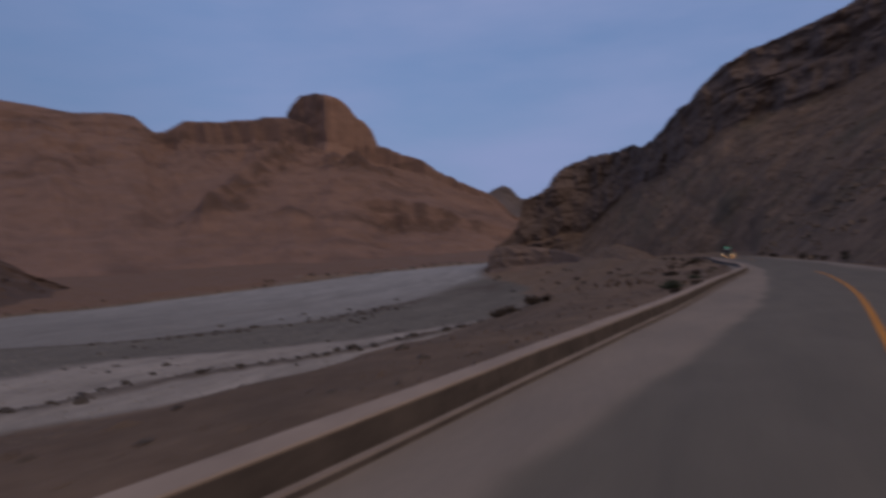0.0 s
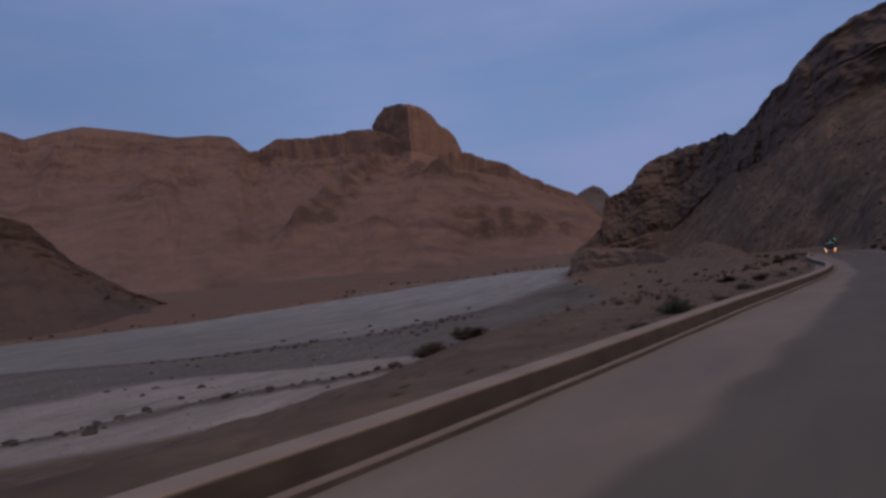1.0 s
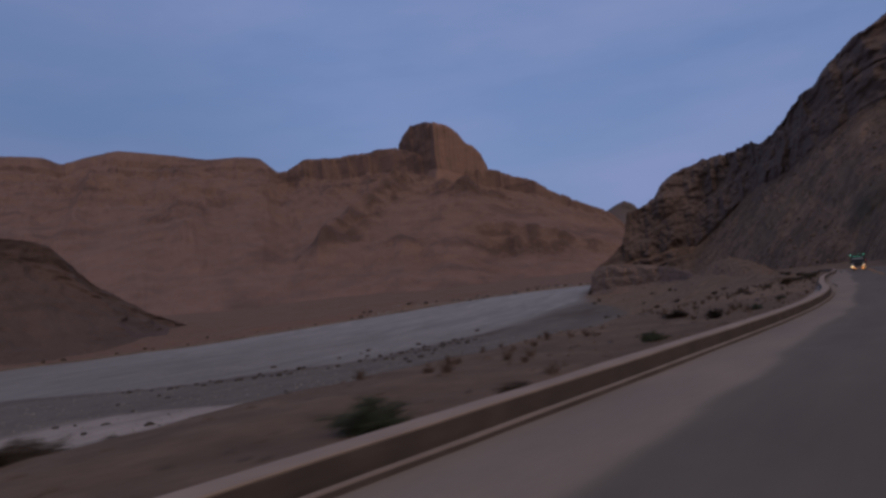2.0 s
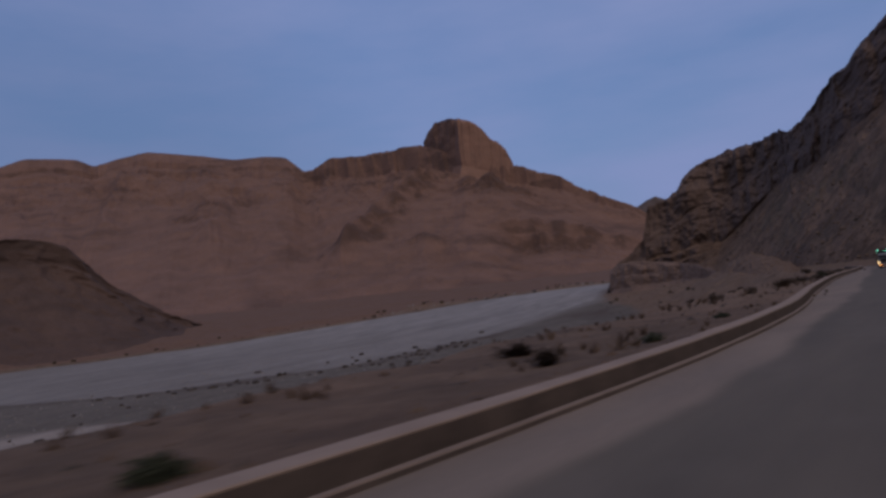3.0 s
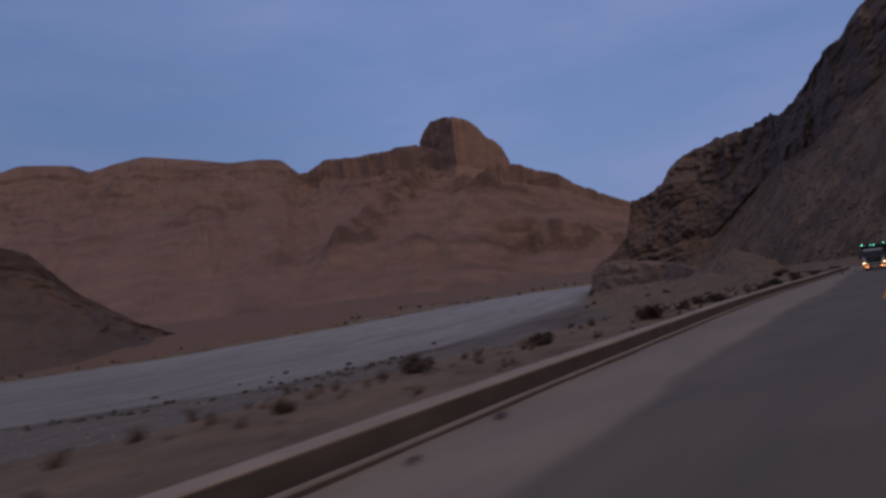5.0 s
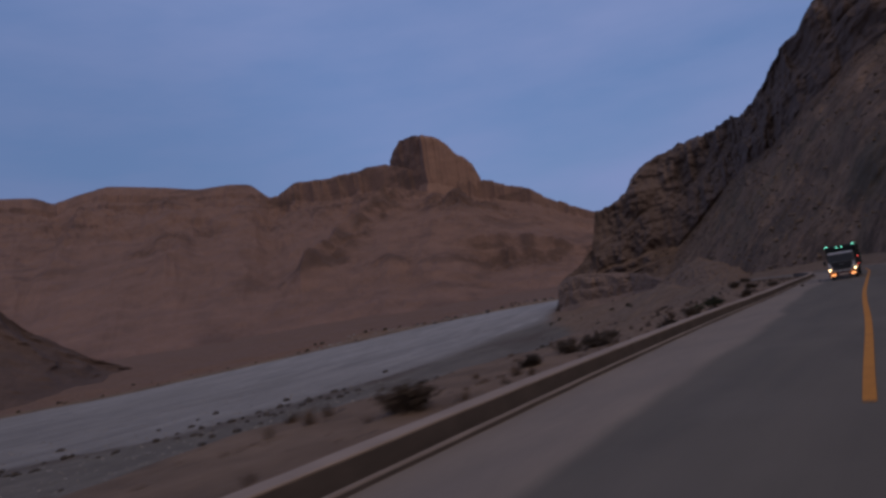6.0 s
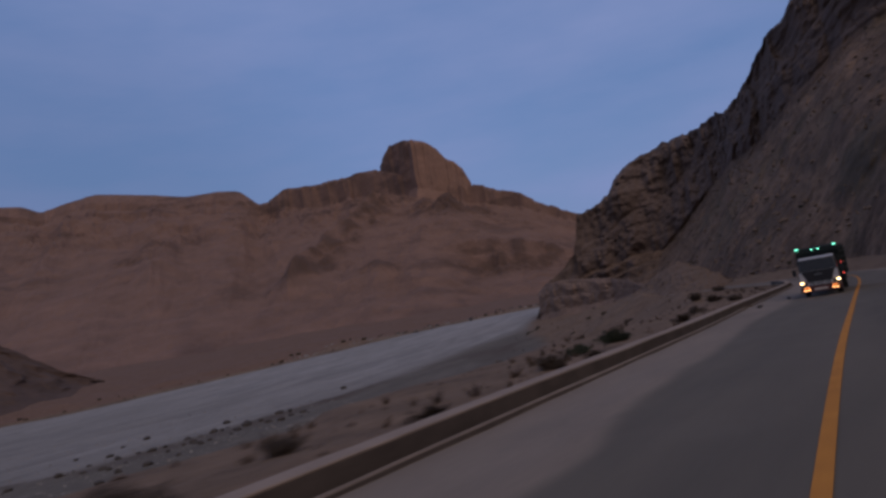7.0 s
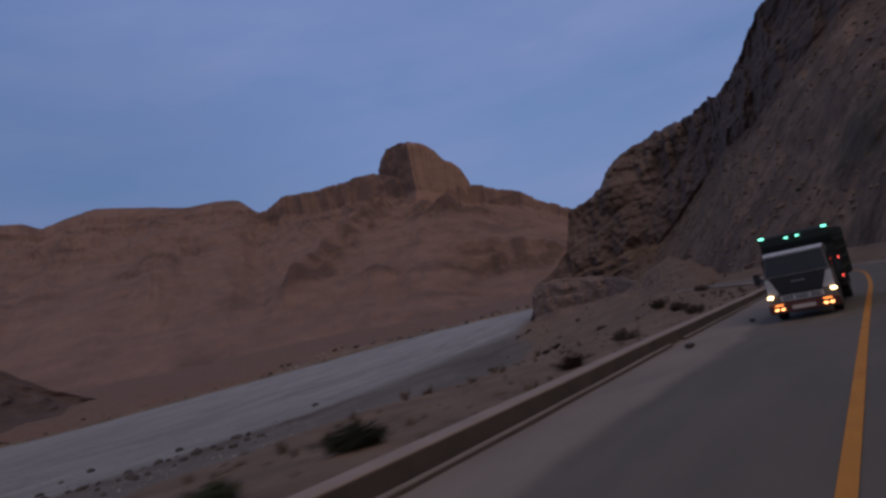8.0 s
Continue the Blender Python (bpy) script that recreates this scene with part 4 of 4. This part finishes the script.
def build_truck(x, y, z, turn):
    """A light cargo truck that faces -y, its front bumper at y."""
    t = tagged(new("truck"), "light cargo truck with white cab, dark cargo body and lit lamps", "truck")
    t.location, t.rotation_euler = (x, y, z), (0, 0, radians(turn))
    cab = part("cab", taper(prism_bm([(0.08, 0.5), (0.045, 0.9), (0.03, 1.44), (0.33, 2.16), (0.5, 2.24), (1.55, 2.26), (1.6, 0.6), (1.3, 0.5)], -0.98, 0.98, 0.05), 1.3, 2.2, 0.11), M_CAB, t, "dusty white cab")
    part("windscreen", taper(prism_bm([(0.075, 1.5), (0.04, 1.51), (0.285, 2.1), (0.33, 2.1)], -0.93, 0.93, 0.008), 1.3, 2.2, 0.11), M_GLASS, cab, "dark curved windscreen")
    panel = prism_bm([(0.06, 0.87), (0.005, 0.89), (0.0, 1.43), (0.025, 1.475), (0.08, 1.46)], -0.86, 0.86, 0.01)
    for v in panel.verts:
        v.co.x *= 0.72 + 0.28 * (v.co.z - 0.87) / 0.6
    part("front_panel", panel, M_DARK, cab, "black front panel")
    part("cowl", box_bm(-0.86, 0.86, 0.0, 0.06, 1.478, 1.5, 0.006), M_STEEL, cab, "pale strip under the windscreen")
    part("visor", prism_bm([(0.26, 2.11), (0.24, 2.17), (0.44, 2.27), (0.52, 2.24)], -0.88, 0.88, 0.015), M_PALE, cab)
    part("badge", box_bm(-0.2, 0.2, -0.016, 0.006, 1.24, 1.275, 0.004), M_STEEL, cab)
    for zz in (0.67, 0.745, 0.82):
        part("grille_bar", box_bm(-0.6, 0.6, -0.01, 0.06, zz - 0.011, zz + 0.011, 0.005), M_GRILLE, cab)
    for xx in (-0.6, -0.22, 0.22, 0.6):
        part("grille_post", box_bm(xx - 0.02, xx + 0.02, -0.008, 0.06, 0.66, 0.83, 0.006), M_GRILLE, cab)
    part("grille_mesh", box_bm(-0.58, 0.58, 0.02, 0.06, 0.64, 0.86, 0.006), M_DARK, cab)
    for sx in (-1, 1):
        part("corner_panel", prism_bm([(0.06, 0.88), (0.012, 0.9), (0.008, 1.4), (0.07, 1.43)], min(sx * 0.6, sx * 0.975), max(sx * 0.6, sx * 0.975), 0.015), M_PALE, cab)
        part("headlight", box_bm(sx * 0.92 - 0.09, sx * 0.92 + 0.09, -0.03, 0.08, 0.79, 0.87, 0.02), M_HEAD, t, "lit warm headlight")
        for xx in (0.62, 0.8):
            part("fog_lamp", box_bm(sx * xx - 0.07, sx * xx + 0.07, -0.12, 0.0, 0.385, 0.475, 0.035), M_FOG, t, "lit warm lamp in bumper")
        part("turn_lamp", box_bm(sx * 0.7 - 0.13, sx * 0.7 + 0.13, -0.12, 0.0, 0.54, 0.575, 0.01), M_AMBER, t, "amber lamp")
        mir = part("mirror", box_bm(sx * 1.2 - 0.1, sx * 1.2 + 0.1, 0.1, 0.2, 1.3, 1.68, 0.03), M_DARK, t, "black wing mirror")
        part("mirror_arm", box_bm(min(sx * 0.94, sx * 1.14), max(sx * 0.94, sx * 1.14), 0.16, 0.19, 1.62, 1.65, 0.008), M_DARK, mir)
        part("side_window", box_bm(sx * 0.985 - 0.008, sx * 0.985 + 0.008, 0.45, 1.35, 1.48, 2.06, 0.006), M_GLASS, cab)
        part("step", box_bm(sx * 0.86 - 0.12, sx * 0.86 + 0.12, 0.5, 0.95, 0.36, 0.42, 0.015), M_DARK, t)
    bump = part("bumper", prism_bm([(0.02, 0.28), (-0.08, 0.3), (-0.1, 0.58), (0.0, 0.62), (0.1, 0.58), (0.1, 0.28)], -1.02, 1.02, 0.02), M_BUMPER, t, "dull red front bumper")
    part("plate", box_bm(-0.34, 0.34, -0.112, -0.09, 0.38, 0.5, 0.004), M_PLATE, bump)
    for side in (-1, 1):
        part("wiper", box_bm(side * 0.35 - 0.3, side * 0.35 + 0.3, 0.03, 0.05, 1.515, 1.53, 0.003), M_DARK, cab)
    part("chassis", box_bm(-0.42, 0.42, 0.2, 7.2, 0.5, 0.72, 0.02), M_DARK, t)
    body = part("cargo_body", box_bm(-1.06, 1.06, 1.75, 7.3, 0.92, 2.5, 0.03), M_CARGO, t, "dark green boarded cargo body")
    for i in range(9):
        for sx in (-1, 1):
            part("stake", box_bm(sx * 1.08 - 0.025, sx * 1.08 + 0.025, 1.85 + i * 0.66, 1.93 + i * 0.66, 0.9, 2.72, 0.01), M_CARGO, body)
    for zz in (1.25, 1.6, 1.95, 2.3):
        for sx in (-1, 1):
            part("rail", box_bm(sx * 1.1 - 0.02, sx * 1.1 + 0.02, 1.75, 7.3, zz - 0.05, zz + 0.05, 0.01), M_CARGO, body)
    header = part("headboard", prism_bm([(1.72, 2.2), (1.55, 2.5), (1.5, 2.78), (1.62, 2.84), (1.78, 2.8)], -1.08, 1.08, 0.02), M_CARGO, t, "dark headboard over the cab")
    for xx, zz, w in ((-0.98, 2.8, 0.085), (0.98, 2.8, 0.085), (-0.2, 2.68, 0.055), (0.14, 2.68, 0.055)):
        part("marker_lamp", box_bm(xx - w, xx + w, 1.44, 1.53, zz - 0.024, zz + 0.024, 0.01), M_GREEN, header, "lit green marker lamp")
    for zz in (1.05, 1.55, 1.68):
        part("side_lamp", box_bm(1.06, 1.14, 1.9, 2.02, zz - 0.04, zz + 0.04, 0.012), M_RED, body, "lit red side lamp")
    for yy in (1.15, 5.6):
        for sx in (-1, 1):
            xa, xb = (0.7, 0.96) if yy < 2 else (0.52, 0.98)
            wheel = part("wheel", disc_bm(0.41, min(sx * xa, sx * xb), max(sx * xa, sx * xb), yy, 0.41), M_RUBBER, t)
            part("rim", disc_bm(0.22, min(sx * (xb - 0.02), sx * (xb + 0.015)), max(sx * (xb - 0.02), sx * (xb + 0.015)), yy, 0.41, 20), M_STEEL, wheel)
            part("mudguard", prism_bm([(yy - 0.56, 0.5), (yy - 0.4, 0.86), (yy + 0.4, 0.86), (yy + 0.56, 0.5), (yy + 0.48, 0.5), (yy + 0.36, 0.82), (yy - 0.36, 0.82), (yy - 0.48, 0.5)], min(sx * 0.6, sx * 1.0), max(sx * 0.6, sx * 1.0), 0.008), M_DARK, t)
    return t


build_truck(-3.85, 182.2, float(road_z(183)) + 0.0, 2.0)

# ---------------------------------------------------------------- shrubs
M_TWIG = simple_mat("dry_twigs", (0.07, 0.05, 0.04), (0.14, 0.1, 0.075), 8)
M_LEAF_G = simple_mat("grey_green_leaves", (0.024, 0.03, 0.018), (0.05, 0.056, 0.034), 5)
M_LEAF_B = simple_mat("dry_brown_leaves", (0.04, 0.029, 0.022), (0.078, 0.057, 0.042), 5)


def shrub(seed, mat, label, leaves=4200, stems=46):
    """A desert shrub one metre wide and about 0.8 high: stems from the base and small leaf blades in uneven clumps."""
    rnd = random.Random(seed)
    thing = tagged(new("shrub"), label, "shrub", "roadside shrubs")
    bm = bmesh.new()
    tips = []
    for _ in range(stems):
        a, lean, ln = rnd.uniform(0, 6.283), rnd.uniform(0.1, 1.15), rnd.uniform(0.35, 0.85)
        p, d = Vector((rnd.uniform(-0.06, 0.06), rnd.uniform(-0.06, 0.06), -0.06)), Vector((math.cos(a) * math.sin(lean), math.sin(a) * math.sin(lean), math.cos(lean)))
        r = 0.014
        for k in range(4):
            q = p + d * ln / 4
            side = d.cross(Vector((0.3, 0.2, 1))).normalized()
            up = d.cross(side)
            base = [bm.verts.new(p + r * (math.cos(t) * side + math.sin(t) * up)) for t in (0, 2.09, 4.19)]
            top = [bm.verts.new(q + r * 0.75 * (math.cos(t) * side + math.sin(t) * up)) for t in (0, 2.09, 4.19)]
            for i in range(3):
                bm.faces.new((base[i], base[(i + 1) % 3], top[(i + 1) % 3], top[i]))
            if k:
                tips.append((q.copy(), rnd.uniform(0.4, 1.0)))
            p, r = q, r * 0.75
            d = (d + Vector((rnd.uniform(-0.4, 0.4), rnd.uniform(-0.4, 0.4), rnd.uniform(-0.15, 0.3)))).normalized()
    part("twig", bm, M_TWIG, thing)
    bm = bmesh.new()
    for _ in range(leaves):
        c, wgt = rnd.choice(tips)
        c = c + Vector((rnd.gauss(0, 0.07), rnd.gauss(0, 0.07), rnd.gauss(0, 0.05)))
        if c.z < 0.0:
            continue
        d1 = Vector((rnd.gauss(0, 1), rnd.gauss(0, 1), rnd.gauss(0, 1))).normalized() * rnd.uniform(0.03, 0.075) * wgt
        d2 = d1.orthogonal().normalized() * rnd.uniform(0.014, 0.03)
        bm.faces.new([bm.verts.new(c - d1), bm.verts.new(c + d2), bm.verts.new(c + d1), bm.verts.new(c - d2)])
    part("foliage", bm, mat, thing)
    return thing


kinds = [shrub(1, M_LEAF_G, "dark grey-green desert shrub behind the parapet"), shrub(2, M_LEAF_B, "dry brown desert shrub behind the parapet", 3200),
         shrub(3, M_LEAF_B, "dry brown desert shrub behind the parapet", 4400, 48), shrub(4, M_LEAF_G, "dark grey-green desert shrub behind the parapet", 4800, 50)]
places = [(-4.4, 47.6, 1.2), (-3.0, 51.0, 0.9), (-11.0, 115.6, 1.3), (-4.0, 63.5, 0.9), (-3.2, 38.2, 0.8), (-7.6, 79.0, 1.3), (-4.6, 76.0, 1.1), (-3.4, 90.0, 0.7), (-3.6, 81.8, 0.7), (-9.5, 121.6, 1.1),
          (-8.9, 131.8, 1.5), (-10.3, 140.6, 0.9), (-10.2, 143.6, 1.2), (-9.4, 144.8, 1.2), (-10.6, 149.0, 1.1), (-8.6, 151.8, 1.0), (-10.2, 161.0, 1.2), (-9.2, 162.6, 0.7), (-11.2, 165.2, 0.9), (-10.9, 168.6, 1.15),
          (-11.0, 179.5, 1.1), (-12.8, 188.8, 1.2), (-12.6, 199.5, 1.2), (-17.4, 211.4, 1.5), (-20.3, 215.4, 1.6), (-16.5, 46.2, 1.3), (-15.2, 45.0, 1.1), (-13.6, 45.4, 1.2), (-12.3, 44.2, 0.8), (-36, 138, 2.8), (-33.5, 137, 2.2), (-38, 141, 2.0), (-31, 136, 1.5),
          (-27, 252, 1.6), (-38, 236, 1.5), (-49, 264, 2.0), (-61, 269, 2.2), (-66, 280, 2.4), (-44, 255, 1.8), (-80, 300, 2.2), (-9.1, 108.5, 0.6)]
GREEN = (90.0, 81.8, 47.6, 51.0, 168.6, 165.2, 138, 137, 141)       # the rest are dry
rnd = random.Random(5)
places += [(float(road_x(y)) + rnd.uniform(5.8, 8.5), y, rnd.uniform(0.9, 1.9)) for y in (88, 93, 97, 99, 103, 106, 108, 112, 117, 120, 126, 131, 140, 152, 163, 171, 186, 196)]
for i, (x, y, size) in enumerate(places):
    m = Matrix.Translation((x, y, float(ground_z(x, y)) - 0.02)) @ Matrix.Rotation(rnd.uniform(0, 6.28), 4, "Z") @ Matrix.Diagonal((size * rnd.uniform(0.85, 1.15), size * rnd.uniform(0.85, 1.15), size * rnd.uniform(0.52, 0.74), 1))
    src = kinds[i % 4 if i < 4 else (0, 3)[i % 2] if y in GREEN else (1, 2)[i % 2]]
    if i < 4:                          # the first four are the models
        src.matrix_basis = m
    else:
        made = copy_thing(src, Matrix())
        made.matrix_basis = m

# ---------------------------------------------------------------- boulders
M_BOULDER = simple_mat("dark_boulder", (0.032, 0.027, 0.025), (0.085, 0.071, 0.063), 1.5, bump=0.6, dist=0.05)


def boulder(seed):
    """An angular stone about one metre across."""
    bm = bmesh.new()
    bmesh.ops.create_icosphere(bm, subdivisions=2, radius=0.5)
    o = np.array([v.co for v in bm.verts])
    n = fbm(o[:, 0] * 2.2 + seed * 9, o[:, 1] * 2.2, o[:, 2] * 2.2, 3)
    for v, k in zip(bm.verts, n):
        v.co *= 1 + 0.5 * k
        v.co.z *= 0.7
        v.co = Vector((round(v.co.x * 5) / 5 * 0.3 + v.co.x * 0.7, v.co.y, v.co.z))
    me = bpy.data.meshes.new("boulder")
    bm.to_mesh(me)
    bm.free()
    me.materials.append(M_BOULDER)
    return tagged(new("boulder", me), "dark weathered boulder lying in the gravel riverbed", "boulder", "riverbed boulders")


stones = [boulder(k) for k in range(5)]
rnd = random.Random(11)
spots = []
for _ in range(120):
    y = rnd.uniform(20, 205)
    spots.append((float(berm_1(y)) + rnd.gauss(0, 1.8), y, 0.5 + 1.8 * rnd.random() ** 2))
for _ in range(70):
    y = rnd.uniform(145, 262)
    spots.append((float(berm_2(y)) + rnd.gauss(4, 6), y, rnd.uniform(0.6, 2.1)))
for _ in range(40):
    y = rnd.uniform(40, 230)
    spots.append((float(toe_x(y)) - rnd.uniform(2, 110), y, rnd.uniform(0.4, 1.4)))
for _ in range(25):
    y = rnd.uniform(520, 640)
    spots.append((float(river_far(y)) - rnd.uniform(-2, 30), y, rnd.uniform(1.2, 4.0)))
spots += [(-122.8, 110.9, 1.5), (-175.9, 234.7, 2.2), (-146.6, 245.5, 2.4), (-186.6, 195.5, 1.8), (-169.1, 167.9, 2.0), (-150.5, 238.5, 2.4), (-125.5, 197.9, 2.0), (-147.6, 246.7, 2.2),
          (-163.0, 251.0, 2.4), (-130.3, 209.9, 2.0), (-165.3, 299.2, 2.5)]
for i, (x, y, size) in enumerate(spots):
    m = Matrix.Translation((x, y, float(ground_z(x, y)) + 0.12 * size)) @ Matrix.Rotation(rnd.uniform(0, 6.28), 4, "Z") @ Matrix.Diagonal((size * rnd.uniform(0.8, 1.5), size * rnd.uniform(0.7, 1.1), size * rnd.uniform(0.6, 1.0), 1))
    made = stones[i] if i < 5 else copy_thing(stones[i % 5], Matrix())
    made.matrix_basis = m

# ---------------------------------------------------------------- rubble, dry grass and far scrub
def joined(name, verts, faces, mat, label, category):
    me = bpy.data.meshes.new(name)
    me.from_pydata(verts.tolist(), [], faces.tolist())
    me.materials.append(mat)
    return tagged(new(name, me), label, category, kind="stuff")


OCTA = np.array([(1, 0, 0), (-1, 0, 0), (0, 1, 0), (0, -1, 0), (0, 0, 1), (0, 0, -1)], float)
OCTA_F = np.array([(0, 2, 4), (2, 1, 4), (1, 3, 4), (3, 0, 4), (2, 0, 5), (1, 2, 5), (3, 1, 5), (0, 3, 5)])


def pebbles(name, P, size, mat, label, category, rs):
    """Angular stones at the places P, joined into one mesh."""
    n = len(P)
    shape = OCTA[None] * (0.55 + 0.75 * rs.rand(n, 6, 1)) * np.stack([0.6 + 0.6 * rs.rand(n), 0.5 + 0.4 * rs.rand(n), 0.3 + 0.35 * rs.rand(n)], -1)[:, None, :]
    shape = shape + 0.22 * (rs.rand(n, 6, 3) - 0.5)
    a = rs.rand(n) * 6.283
    c, s_ = np.cos(a)[:, None], np.sin(a)[:, None]
    xy = np.stack([shape[..., 0] * c - shape[..., 1] * s_, shape[..., 0] * s_ + shape[..., 1] * c], -1)
    shape = np.concatenate([xy, shape[..., 2:]], -1) * size[:, None, None]
    V = (shape + P[:, None, :]).reshape(-1, 3)
    F = (OCTA_F[None] + 6 * np.arange(n)[:, None, None]).reshape(-1, 3)
    return joined(name, V, F, mat, label, category)


def blades(name, P, size, mat, label, category, rs, per=14, spread=0.5, thin=0.12):
    """Tufts of narrow blades at the places P, joined into one mesh."""
    n = len(P)
    base = P[:, None, :] + np.concatenate([(rs.rand(n, per, 2) - 0.5) * spread, np.zeros((n, per, 1))], -1) * size[:, None, None]
    lean = np.concatenate([(rs.rand(n, per, 2) - 0.5) * 1.3, 0.5 + 0.7 * rs.rand(n, per, 1)], -1) * size[:, None, None]
    side = np.stack([np.cos(rs.rand(n, per) * 6.283), np.sin(rs.rand(n, per) * 6.283), np.zeros((n, per))], -1) * size[:, None, None] * thin
    V = np.stack([base - side, base + side, base + lean * 0.6 + side * 0.8, base + lean], 2).reshape(-1, 3)
    k = 4 * np.arange(n * per)[:, None]
    F = np.concatenate([k + np.array([[0, 1, 2]]), k + np.array([[0, 2, 3]])], 0)
    return joined(name, V, F, mat, label, category)


rs = np.random.RandomState(21)


def on_ground(x, y, sink=0.0):
    return np.stack([x, y, ground_z(x, y) - sink], -1)


M_RUBBLE = simple_mat("brown_rubble", (0.07, 0.05, 0.04), (0.13, 0.093, 0.073), 1.3, bump=0)
M_PEBBLE = simple_mat("grey_cobbles", (0.12, 0.11, 0.105), (0.27, 0.25, 0.24), 1.0, bump=0)
M_SCREE = simple_mat("dark_scree", (0.1, 0.071, 0.052), (0.19, 0.134, 0.098), 0.6, bump=0)
M_STRAW = simple_mat("dry_grass", (0.068, 0.049, 0.038), (0.125, 0.09, 0.07), 2.0, bump=0)
M_SCRUB = simple_mat("dark_scrub", (0.03, 0.028, 0.02), (0.07, 0.06, 0.042), 2.0, bump=0)

y = rs.rand(15000) * 300 - 12
x = road_x(y) - 6.6 - 50 * rs.rand(15000) ** 2.0
pebbles("rubble", on_ground(x, y), 0.03 + 0.24 * rs.rand(15000) ** 7, M_RUBBLE, "loose brown stones strewn over the earth bank", "rubble", rs)
y = rs.rand(520) * 150 - 5
x = road_x(y) - 7.5 - 34 * rs.rand(520)
pebbles("stones", on_ground(x, y), 0.06 + 0.2 * rs.rand(520) ** 2, M_BOULDER, "dark stones scattered over the near earth bank", "stones", rs)
y = rs.rand(9000) * 250 + 30
x = toe_x(y) - 2 - 160 * rs.rand(9000) ** 1.3
pebbles("cobbles", on_ground(x, y), 0.1 + 0.5 * rs.rand(9000) ** 3, M_PEBBLE, "grey cobbles strewn over the dry riverbed", "cobbles", rs)
y = rs.rand(1500) * 190 + 55
x = road_x(y) - 6.5 - 13 * rs.rand(1500)
keep = fbm(x / 6, y / 9) > -0.05
keep &= rs.rand(1500) < 0.3
blades("dry_grass", on_ground(x, y, 0.02)[keep], (0.16 + 0.3 * rs.rand(1500))[keep], M_STRAW, "tufts of dry reddish grass along the parapet", "grass", rs)

slope_mesh = bpy.data.objects["mountain_near"].data
co, no = np.empty(len(slope_mesh.vertices) * 3, np.float32), np.empty(len(slope_mesh.vertices) * 3, np.float32)
slope_mesh.vertices.foreach_get("co", co)
slope_mesh.vertices.foreach_get("normal", no)
co, no = co.reshape(-1, 3).astype(float), no.reshape(-1, 3)
gentle = np.where((np.abs(no[:, 2]) > 0.6) & (co[:, 1] > 20) & (co[:, 2] < 70))[0]
pick = gentle[rs.randint(0, len(gentle), 14000)]
jit = np.concatenate([(rs.rand(14000, 2) - 0.5) * 1.2, np.zeros((14000, 1))], -1)
pebbles("scree", co[pick] + jit, 0.12 + 1.0 * rs.rand(14000) ** 5, M_SCREE, "dark scree blocks scattered on the mountainside", "scree", rs)
pick = gentle[rs.randint(0, len(gentle), 400)]
blades("scrub", co[pick], 0.2 + 0.5 * rs.rand(400), M_SCRUB, "sparse dark scrub dotted over the mountainside", "scrub", rs, 26, 1.3, 0.2)
y = rs.rand(50) * 240 + 190
x = road_x(y) - 8 - 60 * rs.rand(50)
blades("bank_scrub", on_ground(x, y, 0.03), 0.3 + 0.9 * rs.rand(50) ** 2, M_SCRUB, "sparse dark scrub on the hillocks by the bend", "scrub", rs, 26, 1.3, 0.2)
y = 430 + 210 * rs.rand(160)
x = river_far(y) - 3 - 26 * rs.rand(160) ** 1.4
pebbles("bank_stones", on_ground(x, y), 0.5 + 1.4 * rs.rand(160) ** 2, M_PEBBLE, "pale flood debris along the far bank", "stones", rs)
y = 180 + 460 * rs.rand(80)
x = river_far(y) - 1 - 55 * rs.rand(80)
blades("far_scrub", on_ground(x, y, 0.05), 0.5 + 1.5 * rs.rand(80) ** 2, M_SCRUB, "scrub along the far bank of the riverbed", "scrub", rs, 26, 1.4, 0.25)

# loose stones on the shoulder
for x, y, r in ((-6.42, 178.1, 0.3), (-1.2, 104.5, 0.13), (-1.6, 107.0, 0.14), (-0.9, 101.5, 0.16), (-5.9, 184, 0.2)):
    st = copy_thing(stones[int(y) % 5], Matrix())
    tagged(st, "small loose stone on the sandy shoulder", "stone", "shoulder stones")
    st.name = "stone"
    st.matrix_basis = Matrix.Translation((x, y, float(road_z(y)) + 0.06 + 0.12 * r)) @ Matrix.Rotation(y, 4, "Z") @ Matrix.Diagonal((r * 1.3, r, r * 0.8, 1))
